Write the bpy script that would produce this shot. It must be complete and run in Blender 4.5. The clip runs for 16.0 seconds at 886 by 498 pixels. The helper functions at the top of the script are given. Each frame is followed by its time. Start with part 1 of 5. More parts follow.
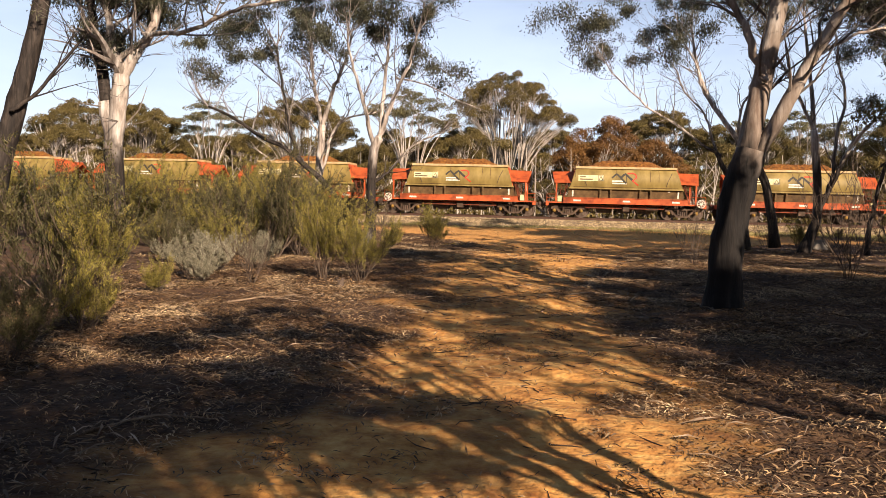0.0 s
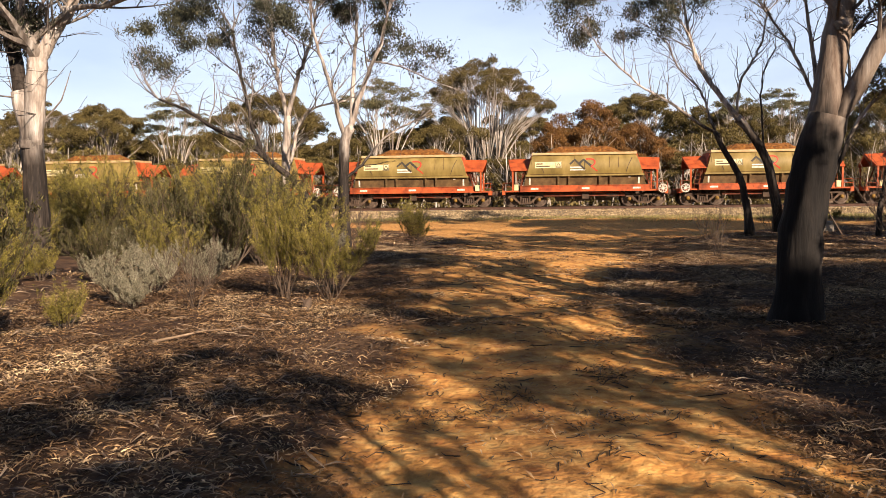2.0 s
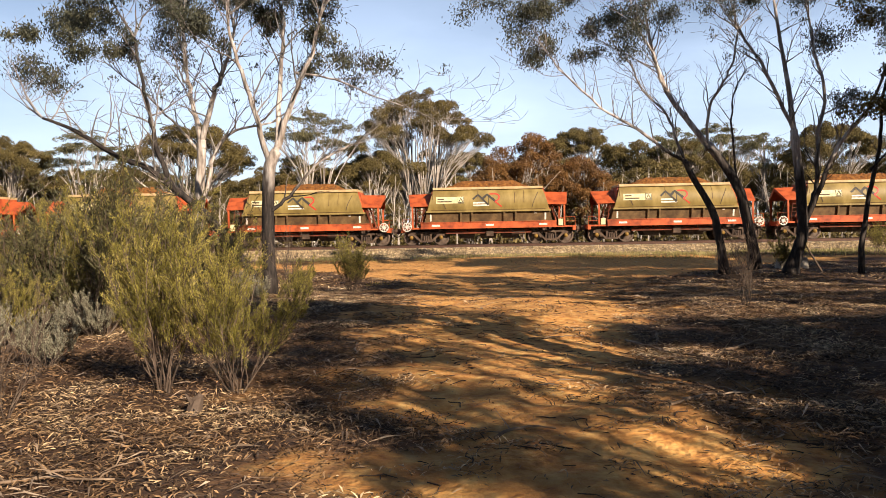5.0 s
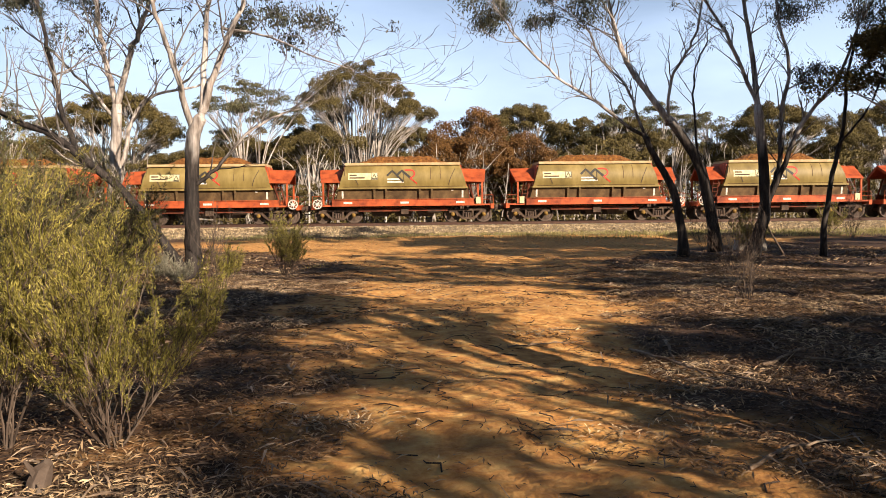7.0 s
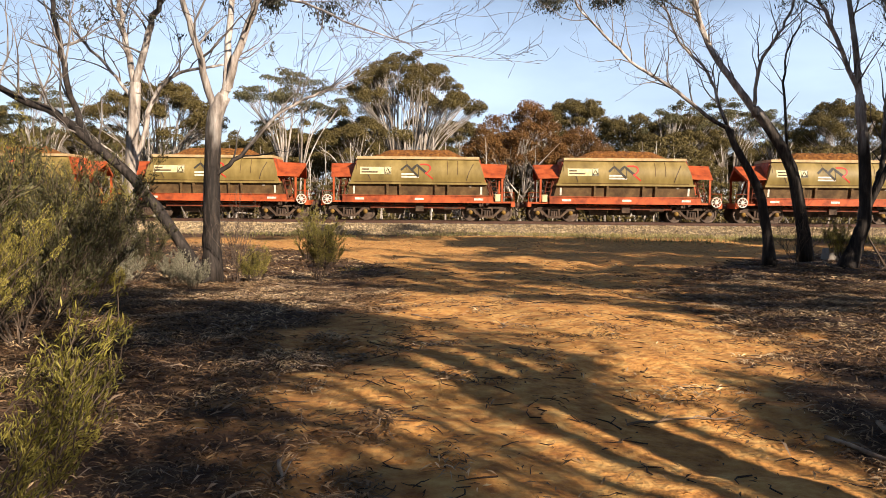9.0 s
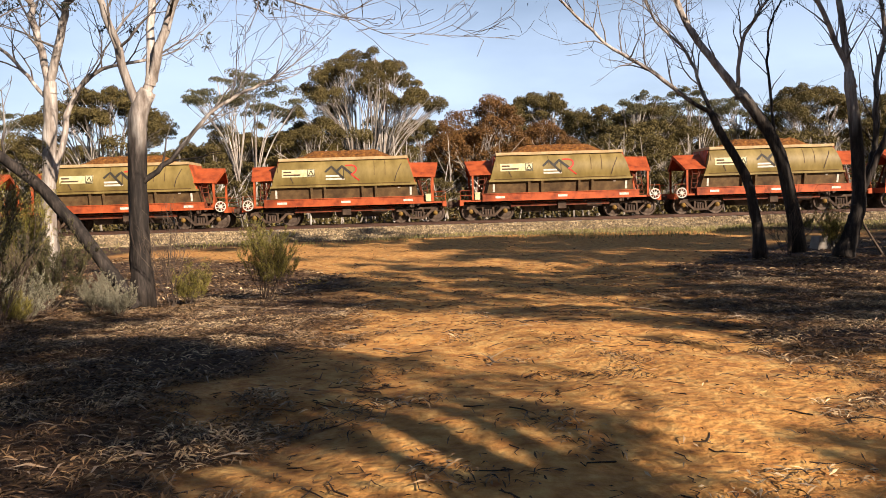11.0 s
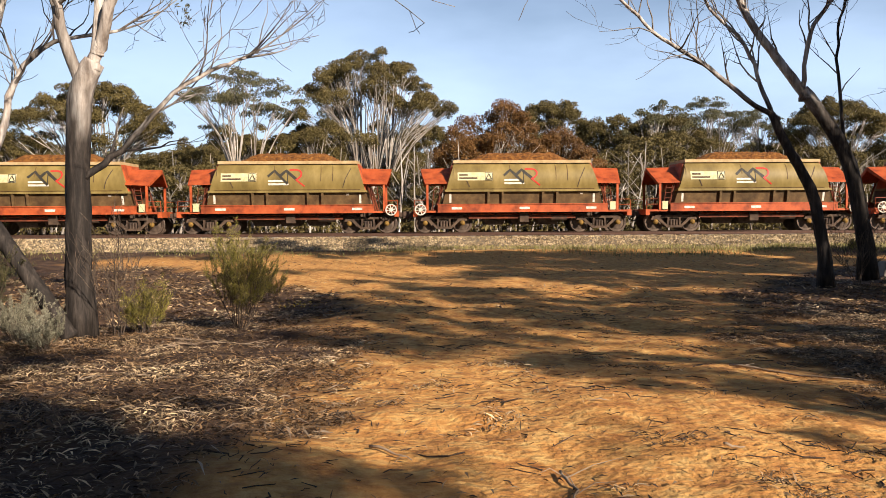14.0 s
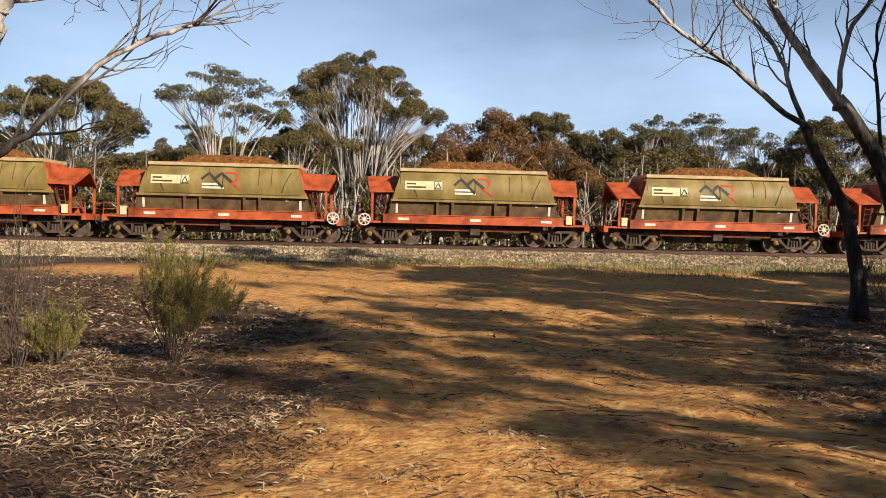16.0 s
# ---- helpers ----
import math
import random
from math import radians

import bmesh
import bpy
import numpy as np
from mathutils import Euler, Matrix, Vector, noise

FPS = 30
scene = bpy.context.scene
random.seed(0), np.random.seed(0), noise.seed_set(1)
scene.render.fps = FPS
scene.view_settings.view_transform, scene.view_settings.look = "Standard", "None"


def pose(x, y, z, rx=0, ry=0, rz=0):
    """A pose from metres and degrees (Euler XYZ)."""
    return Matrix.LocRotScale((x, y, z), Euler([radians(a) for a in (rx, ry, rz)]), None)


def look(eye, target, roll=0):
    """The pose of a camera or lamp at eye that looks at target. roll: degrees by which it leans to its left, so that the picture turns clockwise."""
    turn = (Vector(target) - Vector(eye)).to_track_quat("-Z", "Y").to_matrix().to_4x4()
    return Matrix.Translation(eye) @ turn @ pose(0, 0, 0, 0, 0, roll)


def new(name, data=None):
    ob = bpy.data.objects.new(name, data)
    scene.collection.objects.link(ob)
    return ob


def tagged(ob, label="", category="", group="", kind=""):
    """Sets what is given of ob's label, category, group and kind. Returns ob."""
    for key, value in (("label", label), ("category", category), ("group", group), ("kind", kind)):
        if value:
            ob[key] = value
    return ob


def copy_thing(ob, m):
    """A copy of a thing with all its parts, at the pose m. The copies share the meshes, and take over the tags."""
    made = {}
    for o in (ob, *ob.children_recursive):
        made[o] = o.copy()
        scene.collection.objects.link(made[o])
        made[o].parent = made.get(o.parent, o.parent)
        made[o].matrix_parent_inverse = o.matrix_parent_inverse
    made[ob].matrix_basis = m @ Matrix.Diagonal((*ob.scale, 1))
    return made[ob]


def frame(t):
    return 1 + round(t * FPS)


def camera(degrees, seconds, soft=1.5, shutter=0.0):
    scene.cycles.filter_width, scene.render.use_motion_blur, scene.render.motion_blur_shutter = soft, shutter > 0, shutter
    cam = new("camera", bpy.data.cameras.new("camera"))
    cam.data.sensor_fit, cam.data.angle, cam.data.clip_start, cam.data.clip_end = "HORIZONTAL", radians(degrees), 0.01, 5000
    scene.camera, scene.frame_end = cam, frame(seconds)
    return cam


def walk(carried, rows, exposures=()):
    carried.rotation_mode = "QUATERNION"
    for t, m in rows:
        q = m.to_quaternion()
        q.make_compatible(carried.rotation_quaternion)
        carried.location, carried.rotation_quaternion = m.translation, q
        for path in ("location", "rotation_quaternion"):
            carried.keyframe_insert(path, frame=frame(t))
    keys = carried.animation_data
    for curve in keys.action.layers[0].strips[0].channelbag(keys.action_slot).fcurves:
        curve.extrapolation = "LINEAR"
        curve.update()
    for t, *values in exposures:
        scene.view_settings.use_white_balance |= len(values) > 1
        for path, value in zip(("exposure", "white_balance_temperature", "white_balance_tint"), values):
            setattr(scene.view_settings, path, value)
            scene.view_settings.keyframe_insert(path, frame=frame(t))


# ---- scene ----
EXPO = 1.0
cam = camera(56.50, 16.0, soft=0.8)
# seconds, eye, yaw, pitch, roll
PATH = [
    (0.0, (0.002, 0.001, 1.554), 8.251, -3.441, -1.404),
    (0.5, (-0.178, 0.671, 1.566), 7.736, -3.723, 0.645),
    (1.0, (-0.273, 1.331, 1.567), 8.953, -4.711, -0.171),
    (1.5, (-0.416, 1.971, 1.565), 6.004, -4.351, 1.084),
    (2.0, (-0.549, 2.616, 1.578), 6.531, -3.952, 0.699),
    (2.5, (-0.647, 3.267, 1.548), 4.196, -2.622, -0.774),
    (3.0, (-0.762, 3.898, 1.527), 6.047, -2.311, -0.090),
    (3.5, (-0.860, 4.516, 1.525), 4.485, -1.862, -1.263),
    (4.0, (-1.066, 5.217, 1.504), 3.118, -1.875, -0.545),
    (4.5, (-1.204, 5.856, 1.514), 4.155, -0.529, -1.301),
    (4.7, (-1.262, 6.115, 1.506), 1.947, -1.098, 1.005),
    (6.8, (-1.538, 8.278, 1.541), -0.623, -2.006, -0.963),
    (7.0, (-1.586, 8.560, 1.538), -2.495, -3.043, 0.581),
    (7.5, (-1.619, 9.298, 1.545), -0.642, -1.795, 1.669),
    (8.0, (-1.637, 10.005, 1.531), 0.570, -2.937, -1.333),
    (8.5, (-1.692, 10.707, 1.548), -1.281, -2.118, 0.917),
    (9.0, (-1.739, 11.366, 1.531), 0.576, -3.230, -0.511),
    (9.5, (-1.813, 12.058, 1.571), -3.015, -3.473, -0.172),
    (9.7, (-1.818, 12.327, 1.504), -2.758, -2.225, 1.474),
    (11.8, (-1.744, 14.129, 1.606), -1.839, -3.788, 1.611),
    (12.0, (-1.741, 14.346, 1.608), -2.581, -3.446, 0.871),
    (12.5, (-1.740, 14.880, 1.603), 0.209, -1.657, -1.239),
    (13.0, (-1.820, 15.446, 1.583), -0.464, -1.803, 1.093),
    (13.5, (-1.887, 16.007, 1.557), -0.735, -2.303, 0.429),
    (14.0, (-1.916, 16.597, 1.570), -1.711, -2.615, 0.335),
    (14.5, (-1.955, 17.198, 1.567), -0.272, -0.585, 0.971),
    (15.0, (-1.927, 17.678, 1.589), 2.181, 0.483, -1.661),
    (15.5, (-1.912, 18.205, 1.573), -2.191, 1.114, -0.693),
    (16.0, (-1.863, 18.910, 1.566), -2.687, -1.806, -1.351),
]
walk(cam, [(t, pose(*e, 90 + p, r, y)) for t, e, y, p, r in PATH], exposures=[
    (0.0, EXPO, 6900, 22), (2.0, EXPO, 6900, 22), (3.5, EXPO, 6750, 19), (7.0, EXPO, 6500, 18), (9.5, EXPO - 0.08, 6450, 17), (12.0, EXPO - 0.16, 6500, 20),
    (12.5, EXPO - 0.12, 6250, 15), (14.0, EXPO - 0.16, 6250, 16), (14.5, EXPO - 0.18, 6050, 14), (15.5, EXPO - 0.18, 6000, 13), (16.0, EXPO - 0.38, 6100, 14)])

# ---- light ----
SUN_DIR = Vector((0.61, -0.79, 0)).normalized()
SUN_EL = radians(27)
SUN_DIR = Vector((SUN_DIR.x * math.cos(SUN_EL), SUN_DIR.y * math.cos(SUN_EL), math.sin(SUN_EL)))
sun = new("sun", bpy.data.lights.new("sun", "SUN"))
sun.data.energy, sun.data.angle, sun.data.color = 5.0, radians(0.55), (1.0, 0.87, 0.68)
sun.matrix_world = look((0, 0, 60), Vector((0, 0, 60)) - SUN_DIR)

world = bpy.data.worlds.new("sky")
scene.world = world
world.use_nodes = True
wn, wl = world.node_tree.nodes, world.node_tree.links
wn.clear()
w_out = wn.new("ShaderNodeOutputWorld")
w_bg = wn.new("ShaderNodeBackground")
w_sky = wn.new("ShaderNodeTexSky")
w_sky.sky_type, w_sky.sun_disc = "NISHITA", False
w_sky.sun_elevation, w_sky.sun_rotation = SUN_EL, math.atan2(SUN_DIR.x, SUN_DIR.y)
w_sky.air_density, w_sky.dust_density, w_sky.ozone_density = 1.0, 0.25, 1.2
w_tc = wn.new("ShaderNodeTexCoord")
w_map = wn.new("ShaderNodeMapping")
w_map.inputs["Scale"].default_value = (1.0, 1.0, 3.2)
w_noise = wn.new("ShaderNodeTexNoise")
w_noise.inputs["Scale"].default_value, w_noise.inputs["Detail"].default_value = 1.7, 7.0
w_ramp = wn.new("ShaderNodeValToRGB")
w_ramp.color_ramp.elements[0].position, w_ramp.color_ramp.elements[1].position = 0.42, 0.74
w_mix = wn.new("ShaderNodeMix")
w_mix.data_type = "RGBA"
w_mix.inputs["B"].default_value = (9.3, 12.1, 15.4, 1)
w_bg.inputs["Strength"].default_value = 0.051
wl.new(w_tc.outputs["Generated"], w_map.inputs["Vector"])
wl.new(w_map.outputs["Vector"], w_noise.inputs["Vector"])
wl.new(w_noise.outputs["Fac"], w_ramp.inputs["Fac"])
w_sep = wn.new("ShaderNodeSeparateXYZ")
w_fade = wn.new("ShaderNodeMapRange")
w_fade.inputs["From Min"].default_value, w_fade.inputs["From Max"].default_value = 0.03, 0.38
w_fade.inputs["To Min"].default_value, w_fade.inputs["To Max"].default_value = 1.0, 0.0
w_haze = wn.new("ShaderNodeMath")
w_haze.operation, w_haze.inputs[1].default_value, w_haze.use_clamp = "ADD", 0.22, True
w_mul = wn.new("ShaderNodeMath")
w_mul.operation = "MULTIPLY"
wl.new(w_tc.outputs["Generated"], w_sep.inputs["Vector"])
wl.new(w_sep.outputs["Z"], w_fade.inputs["Value"])
wl.new(w_ramp.outputs["Color"], w_haze.inputs[0])
wl.new(w_haze.outputs["Value"], w_mul.inputs[0])
wl.new(w_fade.outputs["Result"], w_mul.inputs[1])
wl.new(w_mul.outputs["Value"], w_mix.inputs["Factor"])
wl.new(w_sky.outputs["Color"], w_mix.inputs["A"])
wl.new(w_mix.outputs["Result"], w_bg.inputs["Color"])
wl.new(w_bg.outputs["Background"], w_out.inputs["Surface"])


# ---- materials ----
def material(name, colors, scale=4.0, rough=0.8, metal=0.0, bump=0.0, bump_scale=None, detail=6.0, stretch=(1, 1, 1), island=0.0,
             per_object=0.0, attr="", attr_colors=None, translucent=0.0, second=None):
    """Noise-mixed colours; island or per_object adds a random brightness, attr mixes in a second pair of colours by a painted mask."""
    m = bpy.data.materials.new(name)
    m.use_nodes = True
    n, l = m.node_tree.nodes, m.node_tree.links
    b = n["Principled BSDF"]
    b.inputs["Roughness"].default_value, b.inputs["Metallic"].default_value = rough, metal
    b.inputs["Specular IOR Level"].default_value = 0.3
    tc, mp = n.new("ShaderNodeTexCoord"), n.new("ShaderNodeMapping")
    mp.inputs["Scale"].default_value = stretch
    l.new(tc.outputs["Object"], mp.inputs["Vector"])

    def ramp(colors, scale, detail=detail):
        nz = n.new("ShaderNodeTexNoise")
        nz.inputs["Scale"].default_value, nz.inputs["Detail"].default_value = scale, detail
        nz.inputs["Roughness"].default_value = 0.65
        l.new(mp.outputs["Vector"], nz.inputs["Vector"])
        r = n.new("ShaderNodeValToRGB")
        els = r.color_ramp.elements
        while len(els) < len(colors):
            els.new(0.5)
        for i, c in enumerate(colors):
            els[i].position = 0.3 + 0.4 * i / max(1, len(colors) - 1)
            els[i].color = (*c, 1)
        l.new(nz.outputs["Fac"], r.inputs["Fac"])
        return r.outputs["Color"]

    col = ramp(colors, scale)
    if second:
        mix = n.new("ShaderNodeMix")
        mix.data_type, mix.blend_type = "RGBA", "MULTIPLY"
        mix.inputs["Factor"].default_value = 1.0
        l.new(col, mix.inputs["A"])
        l.new(ramp([(second[1],) * 3, (1.0,) * 3, (second[2],) * 3], second[0], 3.0), mix.inputs["B"])
        col = mix.outputs["Result"]
    if attr:
        at = n.new("ShaderNodeAttribute")
        at.attribute_name = attr
        mix = n.new("ShaderNodeMix")
        mix.data_type = "RGBA"
        l.new(at.outputs["Fac"], mix.inputs["Factor"])
        l.new(col, mix.inputs["A"])
        l.new(ramp(attr_colors, scale * 1.7), mix.inputs["B"])
        col = mix.outputs["Result"]
    if island or per_object:
        if island:
            src, amount = n.new("ShaderNodeNewGeometry").outputs["Random Per Island"], island
        else:
            src, amount = n.new("ShaderNodeObjectInfo").outputs["Random"], per_object
        mr = n.new("ShaderNodeMapRange")
        mr.inputs["To Min"].default_value, mr.inputs["To Max"].default_value = 1 - amount, 1 + amount
        l.new(src, mr.inputs["Value"])
        mix = n.new("ShaderNodeVectorMath")
        mix.operation = "SCALE"
        l.new(col, mix.inputs[0])
        l.new(mr.outputs["Result"], mix.inputs["Scale"])
        col = mix.outputs["Vector"]
    l.new(col, b.inputs["Base Color"])
    if bump:
        nz = n.new("ShaderNodeTexNoise")
        nz.inputs["Scale"].default_value, nz.inputs["Detail"].default_value = bump_scale or scale * 4, 8.0
        l.new(mp.outputs["Vector"], nz.inputs["Vector"])
        bp = n.new("ShaderNodeBump")
        bp.inputs["Strength"].default_value, bp.inputs["Distance"].default_value = 1.0, bump
        l.new(nz.outputs["Fac"], bp.inputs["Height"])
        l.new(bp.outputs["Normal"], b.inputs["Normal"])
    if translucent:
        tr = n.new("ShaderNodeBsdfTranslucent")
        ms = n.new("ShaderNodeMixShader")
        ms.inputs["Fac"].default_value = translucent
        l.new(col, tr.inputs["Color"])
        l.new(b.outputs["BSDF"], ms.inputs[1])
        l.new(tr.outputs["BSDF"], ms.inputs[2])
        l.new(ms.outputs["Shader"], n["Material Output"].inputs["Surface"])
    return m


M_GROUND = material("red_earth", [(0.024, 0.013, 0.008), (0.065, 0.034, 0.017), (0.15, 0.085, 0.042)], scale=3.2, rough=0.95, bump=0.035, bump_scale=16.0,
                    attr="track", attr_colors=[(0.27, 0.10, 0.024), (0.52, 0.25, 0.065), (0.68, 0.42, 0.14)], second=(0.35, 0.6, 1.15))
M_LITTER = material("leaf_litter", [(0.04, 0.022, 0.012), (0.19, 0.115, 0.055), (0.60, 0.45, 0.26)], scale=0.9, rough=0.75, island=0.85)
M_STICK = material("dead_wood", [(0.05, 0.032, 0.02), (0.20, 0.14, 0.09), (0.42, 0.33, 0.23)], scale=3.0, rough=0.85, bump=0.004, island=0.5)
M_DARKTWIG = material("fallen_twig", [(0.03, 0.02, 0.014), (0.07, 0.045, 0.03)], scale=2.0, rough=0.9, island=0.4)
M_GRASS = material("dry_grass", [(0.13, 0.13, 0.035), (0.26, 0.23, 0.08), (0.40, 0.34, 0.16)], scale=0.4, rough=0.8, island=0.4, translucent=0.25)
M_BARK = material("gum_bark", [(0.12, 0.088, 0.065), (0.36, 0.31, 0.262), (0.66, 0.62, 0.56)], scale=7.0, rough=0.8, bump=0.03, bump_scale=16.0,
                  stretch=(1, 1, 0.16), attr="rough", attr_colors=[(0.009, 0.007, 0.006), (0.024, 0.0185, 0.0145), (0.07, 0.055, 0.044)], second=(1.3, 0.3, 1.1))
M_BURNT = material("burnt_gum_bark", [(0.09, 0.055, 0.036), (0.25, 0.205, 0.165), (0.55, 0.51, 0.455)], scale=4.0, rough=0.9, bump=0.03, bump_scale=12.0,
                   stretch=(1, 1, 0.14), attr="rough", attr_colors=[(0.005, 0.004, 0.004), (0.010, 0.009, 0.008), (0.022, 0.018, 0.015)], second=(1.2, 0.3, 1.1))
M_FARBARK = material("far_bark", [(0.14, 0.105, 0.08), (0.33, 0.285, 0.235), (0.60, 0.55, 0.48)], scale=0.8, rough=0.8, island=0.45)
M_LEAF = material("gum_leaf", [(0.038, 0.042, 0.027), (0.068, 0.070, 0.042), (0.12, 0.112, 0.060)], scale=1.6, rough=0.5, island=0.4, translucent=0.25)
M_FARLEAF = material("far_gum_leaf", [(0.060, 0.046, 0.014), (0.110, 0.084, 0.025), (0.170, 0.128, 0.040)], scale=0.7, rough=0.7, island=0.16, translucent=0.12)
M_FARGREY = material("far_grey_leaf", [(0.07, 0.068, 0.032), (0.115, 0.106, 0.048), (0.165, 0.146, 0.07)], scale=0.5, rough=0.6, island=0.3, translucent=0.15)
M_REDLEAF = material("russet_leaf", [(0.09, 0.045, 0.012), (0.15, 0.072, 0.018), (0.21, 0.105, 0.028)], scale=0.7, rough=0.6, island=0.15, translucent=0.12)
M_NEEDLE = material("broom_leaf", [(0.11, 0.10, 0.022), (0.26, 0.225, 0.045), (0.46, 0.38, 0.10)], scale=1.6, rough=0.6, island=0.45, translucent=0.3)
M_DARKNEEDLE = material("dark_broom_leaf", [(0.038, 0.038, 0.015), (0.075, 0.07, 0.026), (0.14, 0.122, 0.045)], scale=1.6, rough=0.6, island=0.45, translucent=0.15)
M_GREYLEAF = material("grey_saltbush_leaf", [(0.16, 0.15, 0.095), (0.27, 0.255, 0.175), (0.40, 0.38, 0.28)], scale=2.0, rough=0.7, island=0.35, translucent=0.15)
M_FLOWER = material("yellow_petal", [(0.55, 0.36, 0.02), (0.68, 0.48, 0.04)], scale=3.0, rough=0.6, island=0.3)
M_TWIG = material("twig_bark", [(0.035, 0.024, 0.017), (0.085, 0.06, 0.042), (0.17, 0.13, 0.095)], scale=3.0, rough=0.85, island=0.35)
M_ORANGE = material("orange_paint", [(0.19, 0.036, 0.012), (0.38, 0.074, 0.018), (0.46, 0.105, 0.03)], scale=2.2, rough=0.6, bump=0.002, second=(0.9, 0.5, 1.12))
M_RUSTY = material("grimy_orange_paint", [(0.05, 0.016, 0.008), (0.13, 0.032, 0.012), (0.24, 0.055, 0.018)], scale=3.0, rough=0.75, second=(1.2, 0.5, 1.1))
M_OLIVE = material("dusty_olive_paint", [(0.125, 0.084, 0.023), (0.205, 0.146, 0.042), (0.275, 0.20, 0.066)], scale=1.3, rough=0.55, bump=0.002,
                   stretch=(1, 1, 0.35), second=(0.6, 0.68, 1.15))
M_OLIVE_LOW = material("dark_olive_paint", [(0.055, 0.030, 0.012), (0.105, 0.062, 0.024), (0.165, 0.105, 0.042)], scale=2.2, rough=0.7, second=(0.7, 0.5, 1.15))
M_RIM = material("sandy_rim_paint", [(0.32, 0.21, 0.09), (0.44, 0.31, 0.15), (0.52, 0.39, 0.21)], scale=2.5, rough=0.6)
M_CREAM = material("cream_panel", [(0.46, 0.39, 0.19), (0.58, 0.50, 0.27), (0.66, 0.58, 0.35)], scale=5.0, rough=0.6)
M_WHITE = material("white_paint", [(0.40, 0.34, 0.25), (0.62, 0.56, 0.46), (0.74, 0.69, 0.60)], scale=7.0, rough=0.55)
M_BLACK = material("dark_paint", [(0.025, 0.022, 0.016), (0.045, 0.04, 0.028)], scale=5.0, rough=0.6)
M_RED = material("red_paint", [(0.42, 0.03, 0.018), (0.60, 0.05, 0.03)], scale=4.0, rough=0.5)
M_YELLOW = material("yellow_cap_paint", [(0.12, 0.065, 0.014), (0.27, 0.155, 0.028)], scale=9.0, rough=0.7)
M_STEEL = material("grimy_steel", [(0.035, 0.025, 0.02), (0.075, 0.05, 0.035), (0.13, 0.085, 0.055)], scale=4.0, rough=0.7, metal=0.2)
M_BOGIE = material("dusty_bogie_steel", [(0.035, 0.022, 0.015), (0.075, 0.048, 0.031), (0.14, 0.092, 0.056)], scale=3.5, rough=0.8, metal=0.1)
M_TREAD = material("worn_wheel_steel", [(0.05, 0.035, 0.026), (0.10, 0.07, 0.05), (0.17, 0.125, 0.09)], scale=4.0, rough=0.55, metal=0.3)
M_ORE = material("iron_ore", [(0.055, 0.018, 0.004), (0.165, 0.062, 0.011), (0.31, 0.135, 0.026)], scale=6.0, rough=0.95, bump=0.08, bump_scale=9.0)
M_BALLAST = material("ballast_stone", [(0.12, 0.085, 0.045), (0.28, 0.205, 0.112), (0.47, 0.365, 0.215)], scale=2.0, rough=0.9, island=0.55)
M_BED = material("ballast_bed", [(0.06, 0.042, 0.026), (0.15, 0.115, 0.075), (0.26, 0.21, 0.14)], scale=9.0, rough=0.95, bump=0.06, bump_scale=14.0)
M_RAIL = material("rail_steel", [(0.06, 0.032, 0.022), (0.11, 0.06, 0.04)], scale=5.0, rough=0.6, metal=0.3)
M_SLEEPER = material("concrete_sleeper", [(0.19, 0.165, 0.135), (0.30, 0.27, 0.225)], scale=3.0, rough=0.9)


